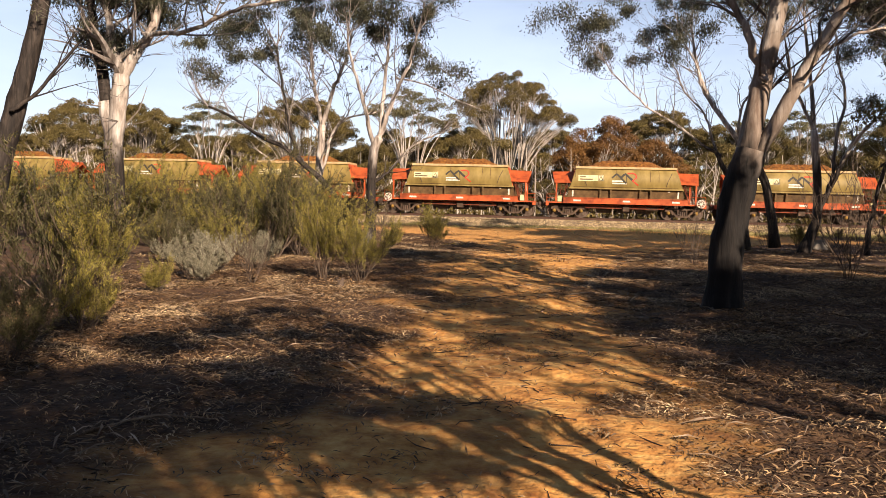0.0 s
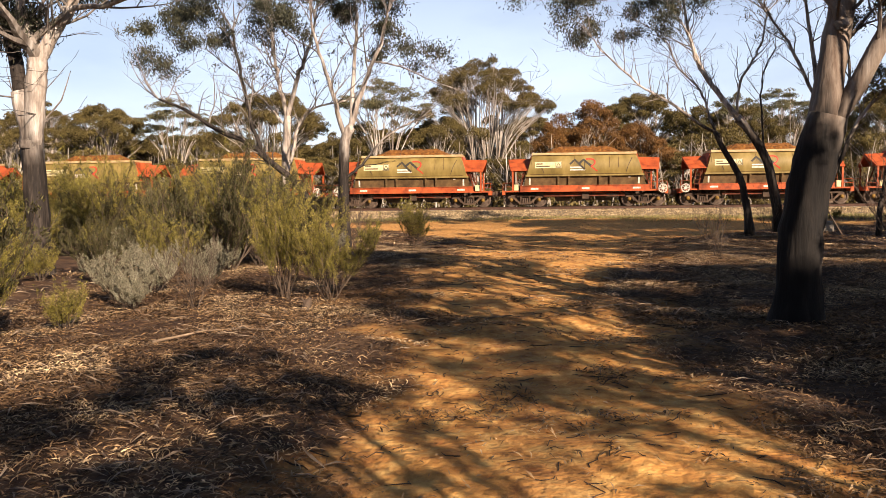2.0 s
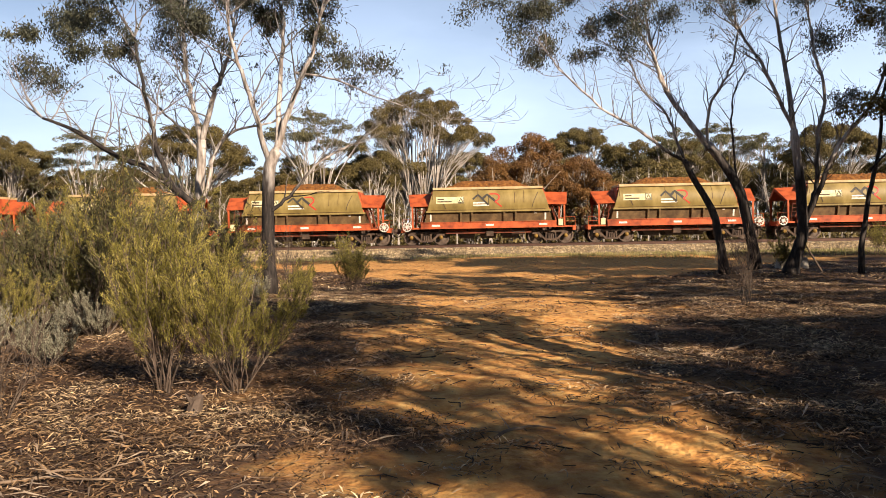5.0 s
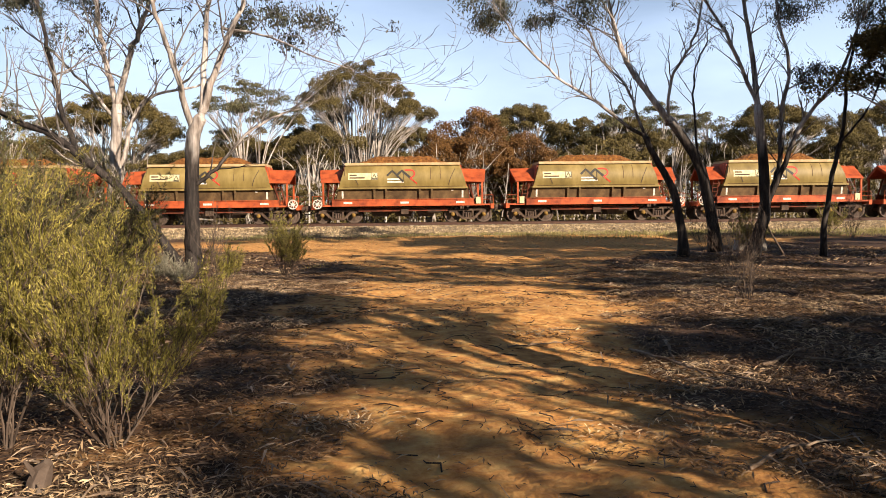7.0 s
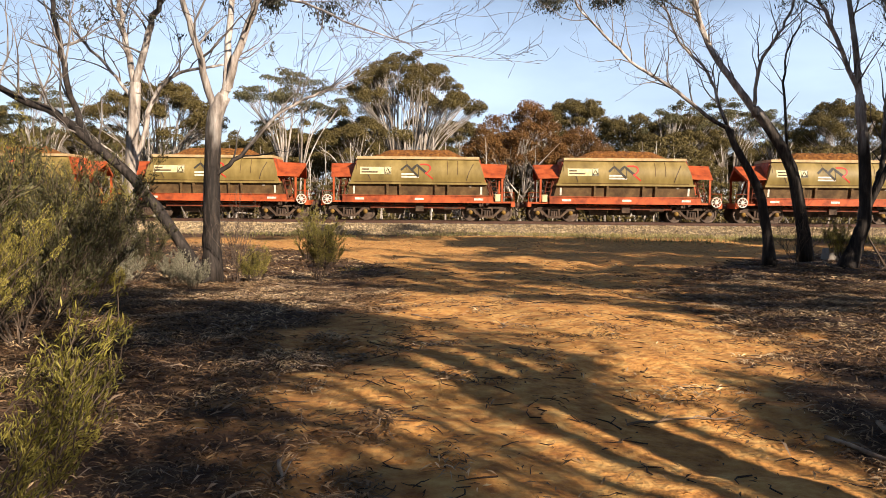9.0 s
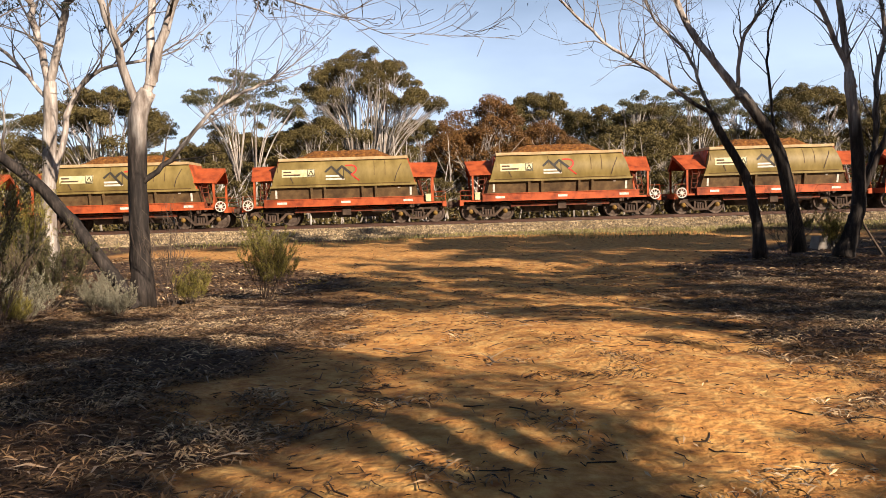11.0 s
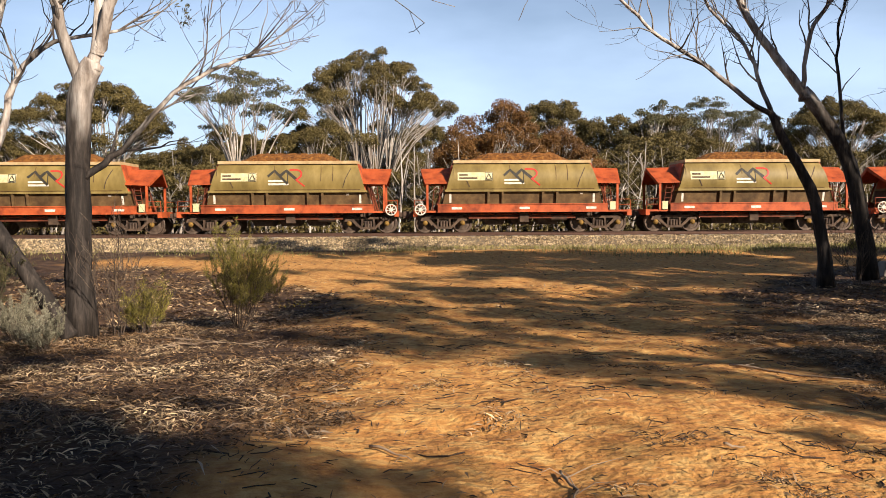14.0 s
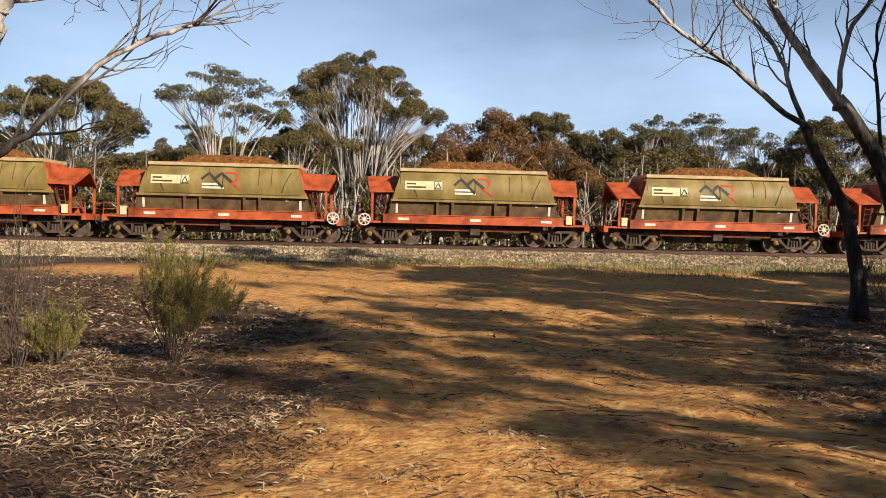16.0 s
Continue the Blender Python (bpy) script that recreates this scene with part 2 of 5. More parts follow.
# ---- mesh tools ----
class Shape:
    """Collects vertices and faces of one part."""

    def __init__(self):
        self.v, self.f, self.mask = [], [], []

    def add(self, verts, faces, mask=None):
        k = len(self.v)
        self.v += [tuple(p) for p in verts]
        self.f += [tuple(i + k for i in f) for f in faces]
        self.mask += list(mask) if mask is not None else [0.0] * len(verts)
        return self

    def box(self, x0, x1, y0, y1, z0, z1):
        v = [(x, y, z) for x in (x0, x1) for y in (y0, y1) for z in (z0, z1)]
        return self.add(v, [(0, 1, 3, 2), (4, 6, 7, 5), (0, 4, 5, 1), (2, 3, 7, 6), (0, 2, 6, 4), (1, 5, 7, 3)])

    def block(self, a, b):
        """A solid between two polygons of equal length."""
        n = len(a)
        f = [tuple(range(n))[::-1], tuple(range(n, 2 * n))]
        f += [(i, (i + 1) % n, n + (i + 1) % n, n + i) for i in range(n)]
        return self.add(list(a) + list(b), f)

    def tube(self, pts, radii, sides=6, masks=None, cap=True, lumps=0.0):
        pts = [Vector(p) for p in pts]
        n = len(pts)
        verts, mk = [], []
        ref = Vector((0.31, 0.17, 0.93))
        for i, p in enumerate(pts):
            d = (pts[min(i + 1, n - 1)] - pts[max(i - 1, 0)]).normalized()
            if abs(d.dot(ref)) > 0.97:
                ref = Vector((0.9, 0.3, 0.1))
            a = d.cross(ref).normalized()
            b = d.cross(a)
            for k in range(sides):
                q = 2 * math.pi * k / sides
                swell = 1 + lumps * (math.sin(3 * q + i * 0.9) + math.sin(5 * q - i * 1.7)) / 2
                verts.append(p + (a * math.cos(q) + b * math.sin(q)) * radii[i] * swell)
                m = masks[i] if masks else 0.0
                mk.append(min(1.0, max(0.0, m + 1.6 * m * (1 - m) * math.sin(3 * q + i * 1.3))) if lumps else m)
        faces = [(i * sides + k, i * sides + (k + 1) % sides, (i + 1) * sides + (k + 1) % sides, (i + 1) * sides + k)
                 for i in range(n - 1) for k in range(sides)]
        if cap:
            faces += [tuple(range(sides)), tuple(range((n - 1) * sides, n * sides))[::-1]]
        return self.add(verts, faces, mk)

    def lathe(self, profile, axis="y", at=(0, 0, 0), sides=20):
        """profile: (radius, offset along the axis), first to last, turned about the axis."""
        verts, n = [], len(profile)
        for r, o in profile:
            for k in range(sides):
                q = 2 * math.pi * k / sides
                c, s_ = r * math.cos(q), r * math.sin(q)
                p = (c, o, s_) if axis == "y" else ((o, c, s_) if axis == "x" else (c, s_, o))
                verts.append((p[0] + at[0], p[1] + at[1], p[2] + at[2]))
        faces = [(i * sides + k, i * sides + (k + 1) % sides, (i + 1) * sides + (k + 1) % sides, (i + 1) * sides + k)
                 for i in range(n - 1) for k in range(sides)]
        faces += [tuple(range(sides)), tuple(range((n - 1) * sides, n * sides))[::-1]]
        return self.add(verts, faces)

    def ribbon(self, pairs, back):
        """One closed strip through pairs of edge points, given thickness by the offset back."""
        n = len(pairs)
        v = [p for q in pairs for p in q]
        v += [(p[0] + back[0], p[1] + back[1], p[2] + back[2]) for p in v]
        o = 2 * n
        f = []
        for i in range(n - 1):
            a, b, c, d = 2 * i, 2 * i + 1, 2 * i + 3, 2 * i + 2
            f += [(a, b, c, d), (o + d, o + c, o + b, o + a), (a, d, o + d, o + a), (c, b, o + b, o + c)]
        f += [(1, 0, o, o + 1), (2 * n - 2, 2 * n - 1, o + 2 * n - 1, o + 2 * n - 2)]
        return self.add(v, f)

    def mesh(self, name, mat, smooth=False, attr=""):
        me = bpy.data.meshes.new(name)
        me.from_pydata(self.v, [], self.f)
        me.materials.append(mat)
        bm = bmesh.new()
        bm.from_mesh(me)
        bmesh.ops.recalc_face_normals(bm, faces=bm.faces)
        bm.to_mesh(me)
        bm.free()
        if attr:
            at = me.attributes.new(attr, "FLOAT", "POINT")
            at.data.foreach_set("value", np.array(self.mask, dtype=np.float32))
        if smooth:
            me.polygons.foreach_set("use_smooth", [True] * len(me.polygons))
        me.update()
        return me


def part(name, shape, mat, parent, label="", smooth=False, attr=""):
    ob = new(name, shape.mesh(name, mat, smooth, attr))
    ob.parent = parent
    return tagged(ob, label)


def cards(name, centers, along, across, length, width, mat, bend=0.0):
    """Many small leaf blades as one mesh: each a pair of quads, folded a little."""
    c, a, b = np.asarray(centers, float), np.asarray(along, float), np.asarray(across, float)
    n = len(c)
    a /= np.linalg.norm(a, axis=1)[:, None] + 1e-9
    b -= a * np.sum(a * b, axis=1)[:, None]
    b /= np.linalg.norm(b, axis=1)[:, None] + 1e-9
    nr = np.cross(a, b)
    L, W = np.broadcast_to(length, n)[:, None], np.broadcast_to(width, n)[:, None]
    p0 = c - a * L / 2
    p1 = c + b * W / 2 + nr * L * bend
    p2 = c + a * L / 2
    p3 = c - b * W / 2 + nr * L * bend
    v = np.stack([p0, p1, p2, p3], axis=1).reshape(-1, 3).astype(np.float32)
    me = bpy.data.meshes.new(name)
    me.vertices.add(4 * n)
    me.vertices.foreach_set("co", v.ravel())
    me.loops.add(4 * n)
    me.loops.foreach_set("vertex_index", np.arange(4 * n, dtype=np.int32))
    me.polygons.add(n)
    me.polygons.foreach_set("loop_start", np.arange(0, 4 * n, 4, dtype=np.int32))
    me.materials.append(mat)
    me.update(calc_edges=True)
    return me


def rand_dirs(rng, n):
    d = rng.normal(size=(n, 3))
    return d / np.linalg.norm(d, axis=1)[:, None]


# ---- ground ----
GY = [-40, 0, 8, 14, 18, 21.5, 27, 33, 40, 46, 51, 62, 100, 600]
GZ = [0, 0, 0.05, 0.14, 0.19, 0.12, -0.15, -0.28, -0.24, -0.14, -0.04, 0.0, 0.2, 1.0]


def base_height(x, y):
    z = np.interp(y, GY, GZ)
    for o in (-1.5, 1.5):
        z = z + np.interp(y + o, GY, GZ)
    return z / 3


LATTICE = np.random.default_rng(2).random((256, 256))


def value_noise(x, y):
    x, y = np.asarray(x, float), np.asarray(y, float)
    xi, yi = np.floor(x).astype(int), np.floor(y).astype(int)
    u, v = x - xi, y - yi
    u, v = u * u * (3 - 2 * u), v * v * (3 - 2 * v)
    g = lambda i, j: LATTICE[(xi + i) % 256, (yi + j) % 256]
    return (g(0, 0) * (1 - u) + g(1, 0) * u) * (1 - v) + (g(0, 1) * (1 - u) + g(1, 1) * u) * v - 0.5


def bumps(x, y):
    return 0.10 * value_noise(x * 0.7, y * 0.7) + 0.06 * value_noise(x * 1.9 + 9, y * 1.9) + 0.03 * value_noise(x * 4.6, y * 4.6 + 5)


def road_mask(x, y):
    """1 on the bare wheel-worn earth, 0 in the litter beside it."""
    mid = np.interp(y, [0, 6, 11, 17, 22, 25, 28, 35, 43, 52], [-0.4, -0.4, -0.8, -1.2, -0.4, 0.1, 0.0, 0.6, 1.5, 2.0])
    half = np.interp(y, [0, 6, 11, 17, 22, 25, 28, 35, 40, 46, 50, 52], [1.8, 1.5, 1.5, 2.0, 2.1, 2.3, 3.0, 4.6, 8.0, 16.0, 9.0, 0.0])
    wob = 1.3 * value_noise(x * 0.5, y * 0.5) + 0.9 * value_noise(x * 1.4, y * 1.4) + 0.9 * value_noise(x * 3.7, y * 3.7)
    m = np.clip((half + wob - np.abs(x - mid)) / 0.9 + 0.5, 0, 1)
    centre = 0.35 * np.exp(-((x - mid) / 0.28) ** 2) * np.clip((17 - y) / 4, 0, 1)
    return np.clip(m - centre, 0, 1)


def ground_height(x, y):
    return float(base_height(x, y) + bumps(x, y) * (1 if y < 48 else 0.3))


def spread(lo, hi, fine, far_lo, far_hi):
    mid = list(np.arange(lo, hi, fine))
    out, step, p = [], fine, hi
    while p < far_hi:
        out.append(p)
        step *= 1.17
        p += step
    out.append(far_hi)
    low, step, p = [], fine, lo - fine
    while p > far_lo:
        low.append(p)
        step *= 1.17
        p -= step
    low.append(far_lo)
    return np.array(low[::-1] + mid + out)


def build_ground():
    xs, ys = spread(-7.0, 6.0, 0.11, -700, 700), spread(2.0, 34.0, 0.13, -60, 900)
    X, Y = np.meshgrid(xs, ys)
    near = np.clip((60 - Y) / 12, 0, 1) * np.clip((40 - np.abs(X)) / 20, 0, 1)
    rng = np.random.default_rng(4)
    Z = base_height(X, Y) + bumps(X, Y) * near + rng.normal(0, 0.004, X.shape) * near
    # the bed under the ballast is cut a little lower
    Z = np.where((Y > 52.3) & (Y < 61.5), Z - 0.12, Z)
    mask = road_mask(X, Y)
    nx, ny = len(xs), len(ys)
    me = bpy.data.meshes.new("ground")
    idx = np.arange(nx * ny).reshape(ny, nx)
    faces = np.stack([idx[:-1, :-1], idx[:-1, 1:], idx[1:, 1:], idx[1:, :-1]], -1).reshape(-1, 4)
    me.vertices.add(nx * ny)
    me.vertices.foreach_set("co", np.stack([X, Y, Z], -1).astype(np.float32).ravel())
    me.loops.add(faces.size)
    me.loops.foreach_set("vertex_index", faces.ravel().astype(np.int32))
    me.polygons.add(len(faces))
    me.polygons.foreach_set("loop_start", np.arange(0, faces.size, 4, dtype=np.int32))
    me.polygons.foreach_set("use_smooth", np.ones(len(faces), dtype=bool))
    me.materials.append(M_GROUND)
    me.update(calc_edges=True)
    at = me.attributes.new("track", "FLOAT", "POINT")
    at.data.foreach_set("value", mask.astype(np.float32).ravel())
    tagged(new("ground", me), "red-orange bush earth with a worn dirt track", "ground", kind="structure")


build_ground()


def build_litter():
    rng = np.random.default_rng(11)

    def scatter(n, x0, x1, y0, y1, on_road):
        x, y = rng.uniform(x0, x1, n), rng.uniform(y0, y1, n)
        patch = np.clip(0.55 + 1.5 * value_noise(x * 0.8, y * 0.8), 0, 1)
        drift = np.clip(4.5 * (value_noise(x * 2.3 + 40, y * 2.3) - 0.17), 0.04, 1)
        keep = rng.uniform(size=n) < np.where(road_mask(x, y) > 0.55, on_road * drift, 0.2 + 0.8 * patch)
        return x[keep], y[keep]

    def lay(name, n, x0, x1, y0, y1, lengths, widths, mat, label, on_road, lift=0.022, tilt=0.3, category="leaf litter"):
        x, y = scatter(n, x0, x1, y0, y1, on_road)
        k = len(x)
        z = base_height(x, y) + bumps(x, y) + rng.uniform(0.0, lift, k) + 0.004
        q = rng.uniform(0, 2 * math.pi, k)
        along = np.stack([np.cos(q), np.sin(q), rng.normal(0, tilt, k)], -1)
        across = np.stack([-np.sin(q), np.cos(q), rng.normal(0, 0.5, k)], -1)
        me = cards(name, np.stack([x, y, z], -1), along, across, rng.uniform(*lengths, k), rng.uniform(*widths, k), mat, bend=0.12)
        tagged(new(name, me), label, category, kind="stuff")

    leaf = "dry tan and grey gum leaves littering the ground"
    lay("leaf_litter", 330000, -7.5, 6.5, 2.2, 16, (0.03, 0.10), (0.006, 0.015), M_LITTER, leaf, 0.5, lift=0.03)
    lay("leaf_litter", 320000, -9, 9, 16, 30, (0.035, 0.12), (0.007, 0.017), M_LITTER, leaf, 0.3, lift=0.03)
    lay("leaf_litter", 70000, -13, 16, 30, 47, (0.08, 0.2), (0.018, 0.04), M_LITTER, leaf, 0.15)
    lay("bark_litter", 30000, -9, 9, 2.2, 32, (0.09, 0.34), (0.007, 0.020), M_STICK, "curled strips of shed grey bark", 0.12, lift=0.035, tilt=0.1, category="bark litter")
    lay("dark_leaf_litter", 60000, -6, 6, 2.2, 34, (0.03, 0.09), (0.006, 0.013), M_DARKTWIG, "dark rotted leaves drifted over the track", 1.0, lift=0.012, tilt=0.15)
    twigs = Shape()
    trng = random.Random(12)
    spots = [(trng.uniform(-5, 5), trng.uniform(2.6, 36), 0.0) for k in range(3600)]
    for k in range(85):
        cx, cy = trng.uniform(-4.5, 4.5), trng.uniform(2.8, 34)
        spots += [(cx + trng.gauss(0, 0.17), cy + trng.gauss(0, 0.17), 0.02) for q in range(trng.randrange(8, 26))]
    for x, y, up in spots:
        q, size = trng.uniform(0, 2 * math.pi), trng.choice((0.04, 0.06, 0.08, 0.10, 0.14, 0.2)) * trng.uniform(0.7, 1.3)
        r = (0.0018 + 0.012 * size) * trng.uniform(0.8, 1.3)
        line = []
        for u in (-0.5, -0.15, 0.2, 0.5):
            px_, py_ = x + size * (u * math.cos(q) + trng.gauss(0, 0.11)), y + size * (u * math.sin(q) + trng.gauss(0, 0.11))
            line.append((px_, py_, ground_height(px_, py_) + r + trng.uniform(0, up)))
        twigs.tube(line, [r, r, r * 0.8, r * 0.45], 4, cap=False)
    tagged(new("twig_litter", twigs.mesh("twig_litter", M_DARKTWIG)), "thin dark twigs lying on the track", "twig litter", kind="stuff")


build_litter()


# ---- railway ----
TRACK_Y, RAIL_Z, PITCH = 56.88, 0.554, 11.04


def build_track():
    prof = [(-5.2, -0.22), (-4.6, -0.08), (-2.0, 0.30), (-1.7, 0.33), (1.7, 0.33), (2.0, 0.30), (4.6, -0.10), (5.2, -0.3)]
    sh = Shape()
    xs = np.arange(-120, 121, 1.0)
    verts, faces = [], []
    for i, x in enumerate(xs):
        for y, z in prof:
            verts.append((x, TRACK_Y + y + 0.12 * math.sin(x * 0.7 + y), z + 0.02 * math.sin(x * 1.3 + y * 3)))
    n = len(prof)
    for i in range(len(xs) - 1):
        for k in range(n - 1):
            faces.append((i * n + k, (i + 1) * n + k, (i + 1) * n + k + 1, i * n + k + 1))
    sh.add(verts, faces)
    bed = new("ballast_bed", sh.mesh("ballast_bed", M_BED, True))
    tagged(bed, "raised bed of grey-brown crushed stone under the track", "ballast", kind="structure")
    # loose stones over the near shoulder
    rng = np.random.default_rng(5)
    k = 42000
    x, y = rng.uniform(-45, 45, k), rng.uniform(-5.3, -0.8, k)
    z = np.interp(y, [p[0] for p in prof], [p[1] for p in prof]) + 0.005
    v = np.empty((k, 5, 3))
    r = rng.uniform(0.03, 0.07, k)
    for j in range(4):
        q = j * math.pi / 2 + rng.uniform(-0.5, 0.5, k)
        v[:, j] = np.stack([x + r * np.cos(q), TRACK_Y + y + r * np.sin(q), z + rng.uniform(-0.02, 0.02, k)], -1)
    v[:, 4] = np.stack([x + rng.uniform(-0.02, 0.02, k), TRACK_Y + y + rng.uniform(-0.02, 0.02, k), z + r * rng.uniform(0.7, 1.3, k)], -1)
    me = bpy.data.meshes.new("ballast_stones")
    b = np.arange(k)[:, None] * 5
    tri = np.concatenate([b + np.array([j, (j + 1) % 4, 4]) for j in range(4)], 0)
    me.from_pydata(v.reshape(-1, 3).tolist(), [], tri.tolist())
    me.materials.append(M_BALLAST)
    tagged(new("ballast_stones", me), "loose grey-brown crushed stones of the track bed", "ballast", kind="stuff")
    rail_prof = [(-0.07, -0.16), (0.07, -0.16), (0.07, -0.14), (0.012, -0.11), (0.012, -0.045), (0.036, -0.03), (0.036, 0.0), (-0.036, 0.0), (-0.036, -0.03),
                 (-0.012, -0.045), (-0.012, -0.11), (-0.07, -0.14)]
    for side in (-0.7525, 0.7525):
        sh = Shape()
        sh.block([(-120, TRACK_Y + side + y, RAIL_Z + z) for y, z in rail_prof], [(120, TRACK_Y + side + y, RAIL_Z + z) for y, z in rail_prof])
        tagged(new("rail", sh.mesh("rail", M_RAIL)), "rust-brown steel rail on concrete sleepers", "rail", "rails", "structure")
    sh = Shape()
    a = [(-0.11, -1.25, 0.5), (-0.13, -1.25, 0.28), (0.13, -1.25, 0.28), (0.11, -1.25, 0.5)]
    sh.block(a, [(p[0], 1.25, p[2]) for p in a])
    me = sh.mesh("sleeper", M_SLEEPER)
    track = tagged(new("sleepers"), "row of dusty concrete sleepers bedded in ballast", "sleepers", kind="structure")
    for i in range(-80, 81):
        ob = new("sleeper", me)
        ob.parent = track
        ob.location = (i * 0.67, TRACK_Y, -0.106)


build_track()


# ---- ore wagons ----
def handwheel(at, w):
    x, y, z = at
    sh = Shape()
    ring = [(x + 0.25 * math.cos(q), y, z + 0.25 * math.sin(q)) for q in np.linspace(0, 2 * math.pi, 21)]
    sh.tube(ring, [0.026] * 21, 6, cap=False)
    wheel = part("handbrake_wheel", sh, M_WHITE, w, "white spoked handbrake wheel")
    for k in range(8):
        q = k * math.pi / 4 + 0.2
        part("spoke", Shape().tube([(x, y, z), (x + 0.24 * math.cos(q), y, z + 0.24 * math.sin(q))], [0.024, 0.02], 5), M_WHITE, wheel)
    part("hub", Shape().lathe([(0.09, -0.05), (0.09, 0.05)], "y", at, 10), M_WHITE, wheel)


# half widths of the bulging hopper side by height
BODY_Z = [2.00, 2.22, 2.44, 2.66, 2.88, 3.10, 3.30]
BODY_Y = [1.43, 1.505, 1.53, 1.505, 1.425, 1.29, 1.11]


def lower_polygon(half_x, half_y, z):
    return [(-half_x, -half_y, z), (half_x, -half_y, z), (half_x, half_y, z), (-half_x, half_y, z)]


def wagon(brake_end):
    """An ore hopper wagon, its origin on the rail top at mid length; brake_end is +1 or -1."""
    w = tagged(new("ore_wagon"), "loaded ore hopper wagon, olive body on orange frame", "wagon", "wagons of the ore train")
    # bulging upper body in five courses
    sh = Shape()
    rows = [(h, d, z) for z, d, h in zip(BODY_Z, BODY_Y, (3.62, 3.56, 3.50, 3.43, 3.36, 3.29, 3.22))]
    loops = [lower_polygon(*r) for r in rows]
    for k in range(4):
        strip = [p for q in loops for p in (q[k], q[(k + 1) % 4])]
        sh.add(strip, [(2 * i, 2 * i + 1, 2 * i + 3, 2 * i + 2) for i in range(len(loops) - 1)])
    sh.add(loops[0], [(3, 2, 1, 0)])
    part("hopper_body", sh, M_OLIVE, w, "dusty olive hopper body", smooth=True)
    sh = Shape()
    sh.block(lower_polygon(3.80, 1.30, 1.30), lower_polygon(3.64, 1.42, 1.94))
    part("lower_hopper", sh, M_OLIVE_LOW, w, "darker brown-olive lower hopper panels")
    sh = Shape()
    sh.box(-3.68, 3.68, -1.57, -1.42, 1.93, 2.03).box(-3.68, 3.68, 1.42, 1.57, 1.93, 2.03)
    sh.box(-3.70, -3.56, -1.42, 1.42, 1.93, 2.03).box(3.56, 3.70, -1.42, 1.42, 1.93, 2.03)
    part("waist_rail", sh, M_OLIVE, w)
    sh = Shape()
    sh.box(-3.27, 3.27, -1.25, -1.10, 3.28, 3.42).box(-3.27, 3.27, 1.10, 1.25, 3.28, 3.42)
    sh.box(-3.27, -3.13, -1.10, 1.10, 3.28, 3.42).box(3.13, 3.27, -1.10, 1.10, 3.28, 3.42)
    part("top_rim", sh, M_RIM, w, "sandy rim along the hopper top")
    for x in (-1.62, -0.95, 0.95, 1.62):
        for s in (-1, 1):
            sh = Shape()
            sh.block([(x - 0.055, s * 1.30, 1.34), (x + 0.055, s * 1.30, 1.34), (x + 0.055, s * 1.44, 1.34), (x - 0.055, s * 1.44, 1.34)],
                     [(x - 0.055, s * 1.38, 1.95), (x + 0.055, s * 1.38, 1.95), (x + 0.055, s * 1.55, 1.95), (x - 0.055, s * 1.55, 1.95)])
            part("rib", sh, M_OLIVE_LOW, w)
    # load
    rng = np.random.default_rng(17 + brake_end)
    nx, ny = 44, 16
    sh = Shape()
    verts = []
    for i in range(nx + 1):
        for j in range(ny + 1):
            u, v = i / nx * 2 - 1, j / ny * 2 - 1
            hgt = 0.62 * min(1.0, max(0.0, (0.92 - abs(u)) / 0.42)) ** 0.8 * (1 - abs(v) ** 1.9)
            verts.append((u * 3.13, v * 1.10, 3.22 + hgt + rng.normal(0, 0.022) * (hgt > 0.05)))
    faces = [(i * (ny + 1) + j, (i + 1) * (ny + 1) + j, (i + 1) * (ny + 1) + j + 1, i * (ny + 1) + j + 1) for i in range(nx) for j in range(ny)]
    sh.add(verts, faces)
    part("ore_load", sh, M_ORE, w, "heaped rust-brown iron ore")
    # frame
    for s in (-1, 1):
        sh = Shape()
        y0, y1 = sorted((s * 1.36, s * 1.50))
        sh.box(-4.02, 4.02, y0, y1, 0.98, 1.34)
        sh.box(-4.04, 4.04, y0 - 0.03, y1 + 0.03, 1.32, 1.36).box(-4.04, 4.04, y0 - 0.03, y1 + 0.03, 0.96, 0.99)
        part("side_sill", sh, M_ORANGE, w, "orange side sill")
    sh = Shape()
    sh.box(-5.15, 5.15, -0.24, 0.24, 0.72, 1.06)
    part("centre_sill", sh, M_STEEL, w, "grimy centre sill")
    for s in (-1, 1):
        for z, x0, x1, r in ((0.86, -2.5, 2.4, 0.035), (0.72, -2.2, 2.0, 0.05)):
            sh = Shape()
            sh.tube([(x0, s * 1.05, z), (x1, s * 1.05, z)], [r, r], 8)
            part("brake_pipe", sh, M_ORANGE if r < 0.04 else M_STEEL, w)
    for s in (-1, 1):
        y0, y1 = sorted((s * 1.02, s * 1.16))
        part("lower_sill", Shape().box(-2.55, 2.55, y0, y1, 0.66, 0.80), M_RUSTY, w, "grimy orange lower sill")
        for x in (-2.5, -1.25, 0.45, 1.25, 2.5):
            part("hanger", Shape().box(x - 0.04, x + 0.04, y0, y1, 0.80, 0.97), M_STEEL, w)
    # chutes oversized to stand in for the shadow under the wagon
    sh = Shape()
    for x in (-1.3, 0.0, 1.3):
        sh.block(lower_polygon(0.66, 1.0, 0.98), lower_polygon(0.42, 0.7, 0.36))
        k = len(sh.v) - 8
        for i in range(k, k + 8):
            p = sh.v[i]
            sh.v[i] = (p[0] + x, p[1], p[2])
    part("discharge_chute", sh, M_STEEL, w, "dark discharge chutes")
    sh = Shape()
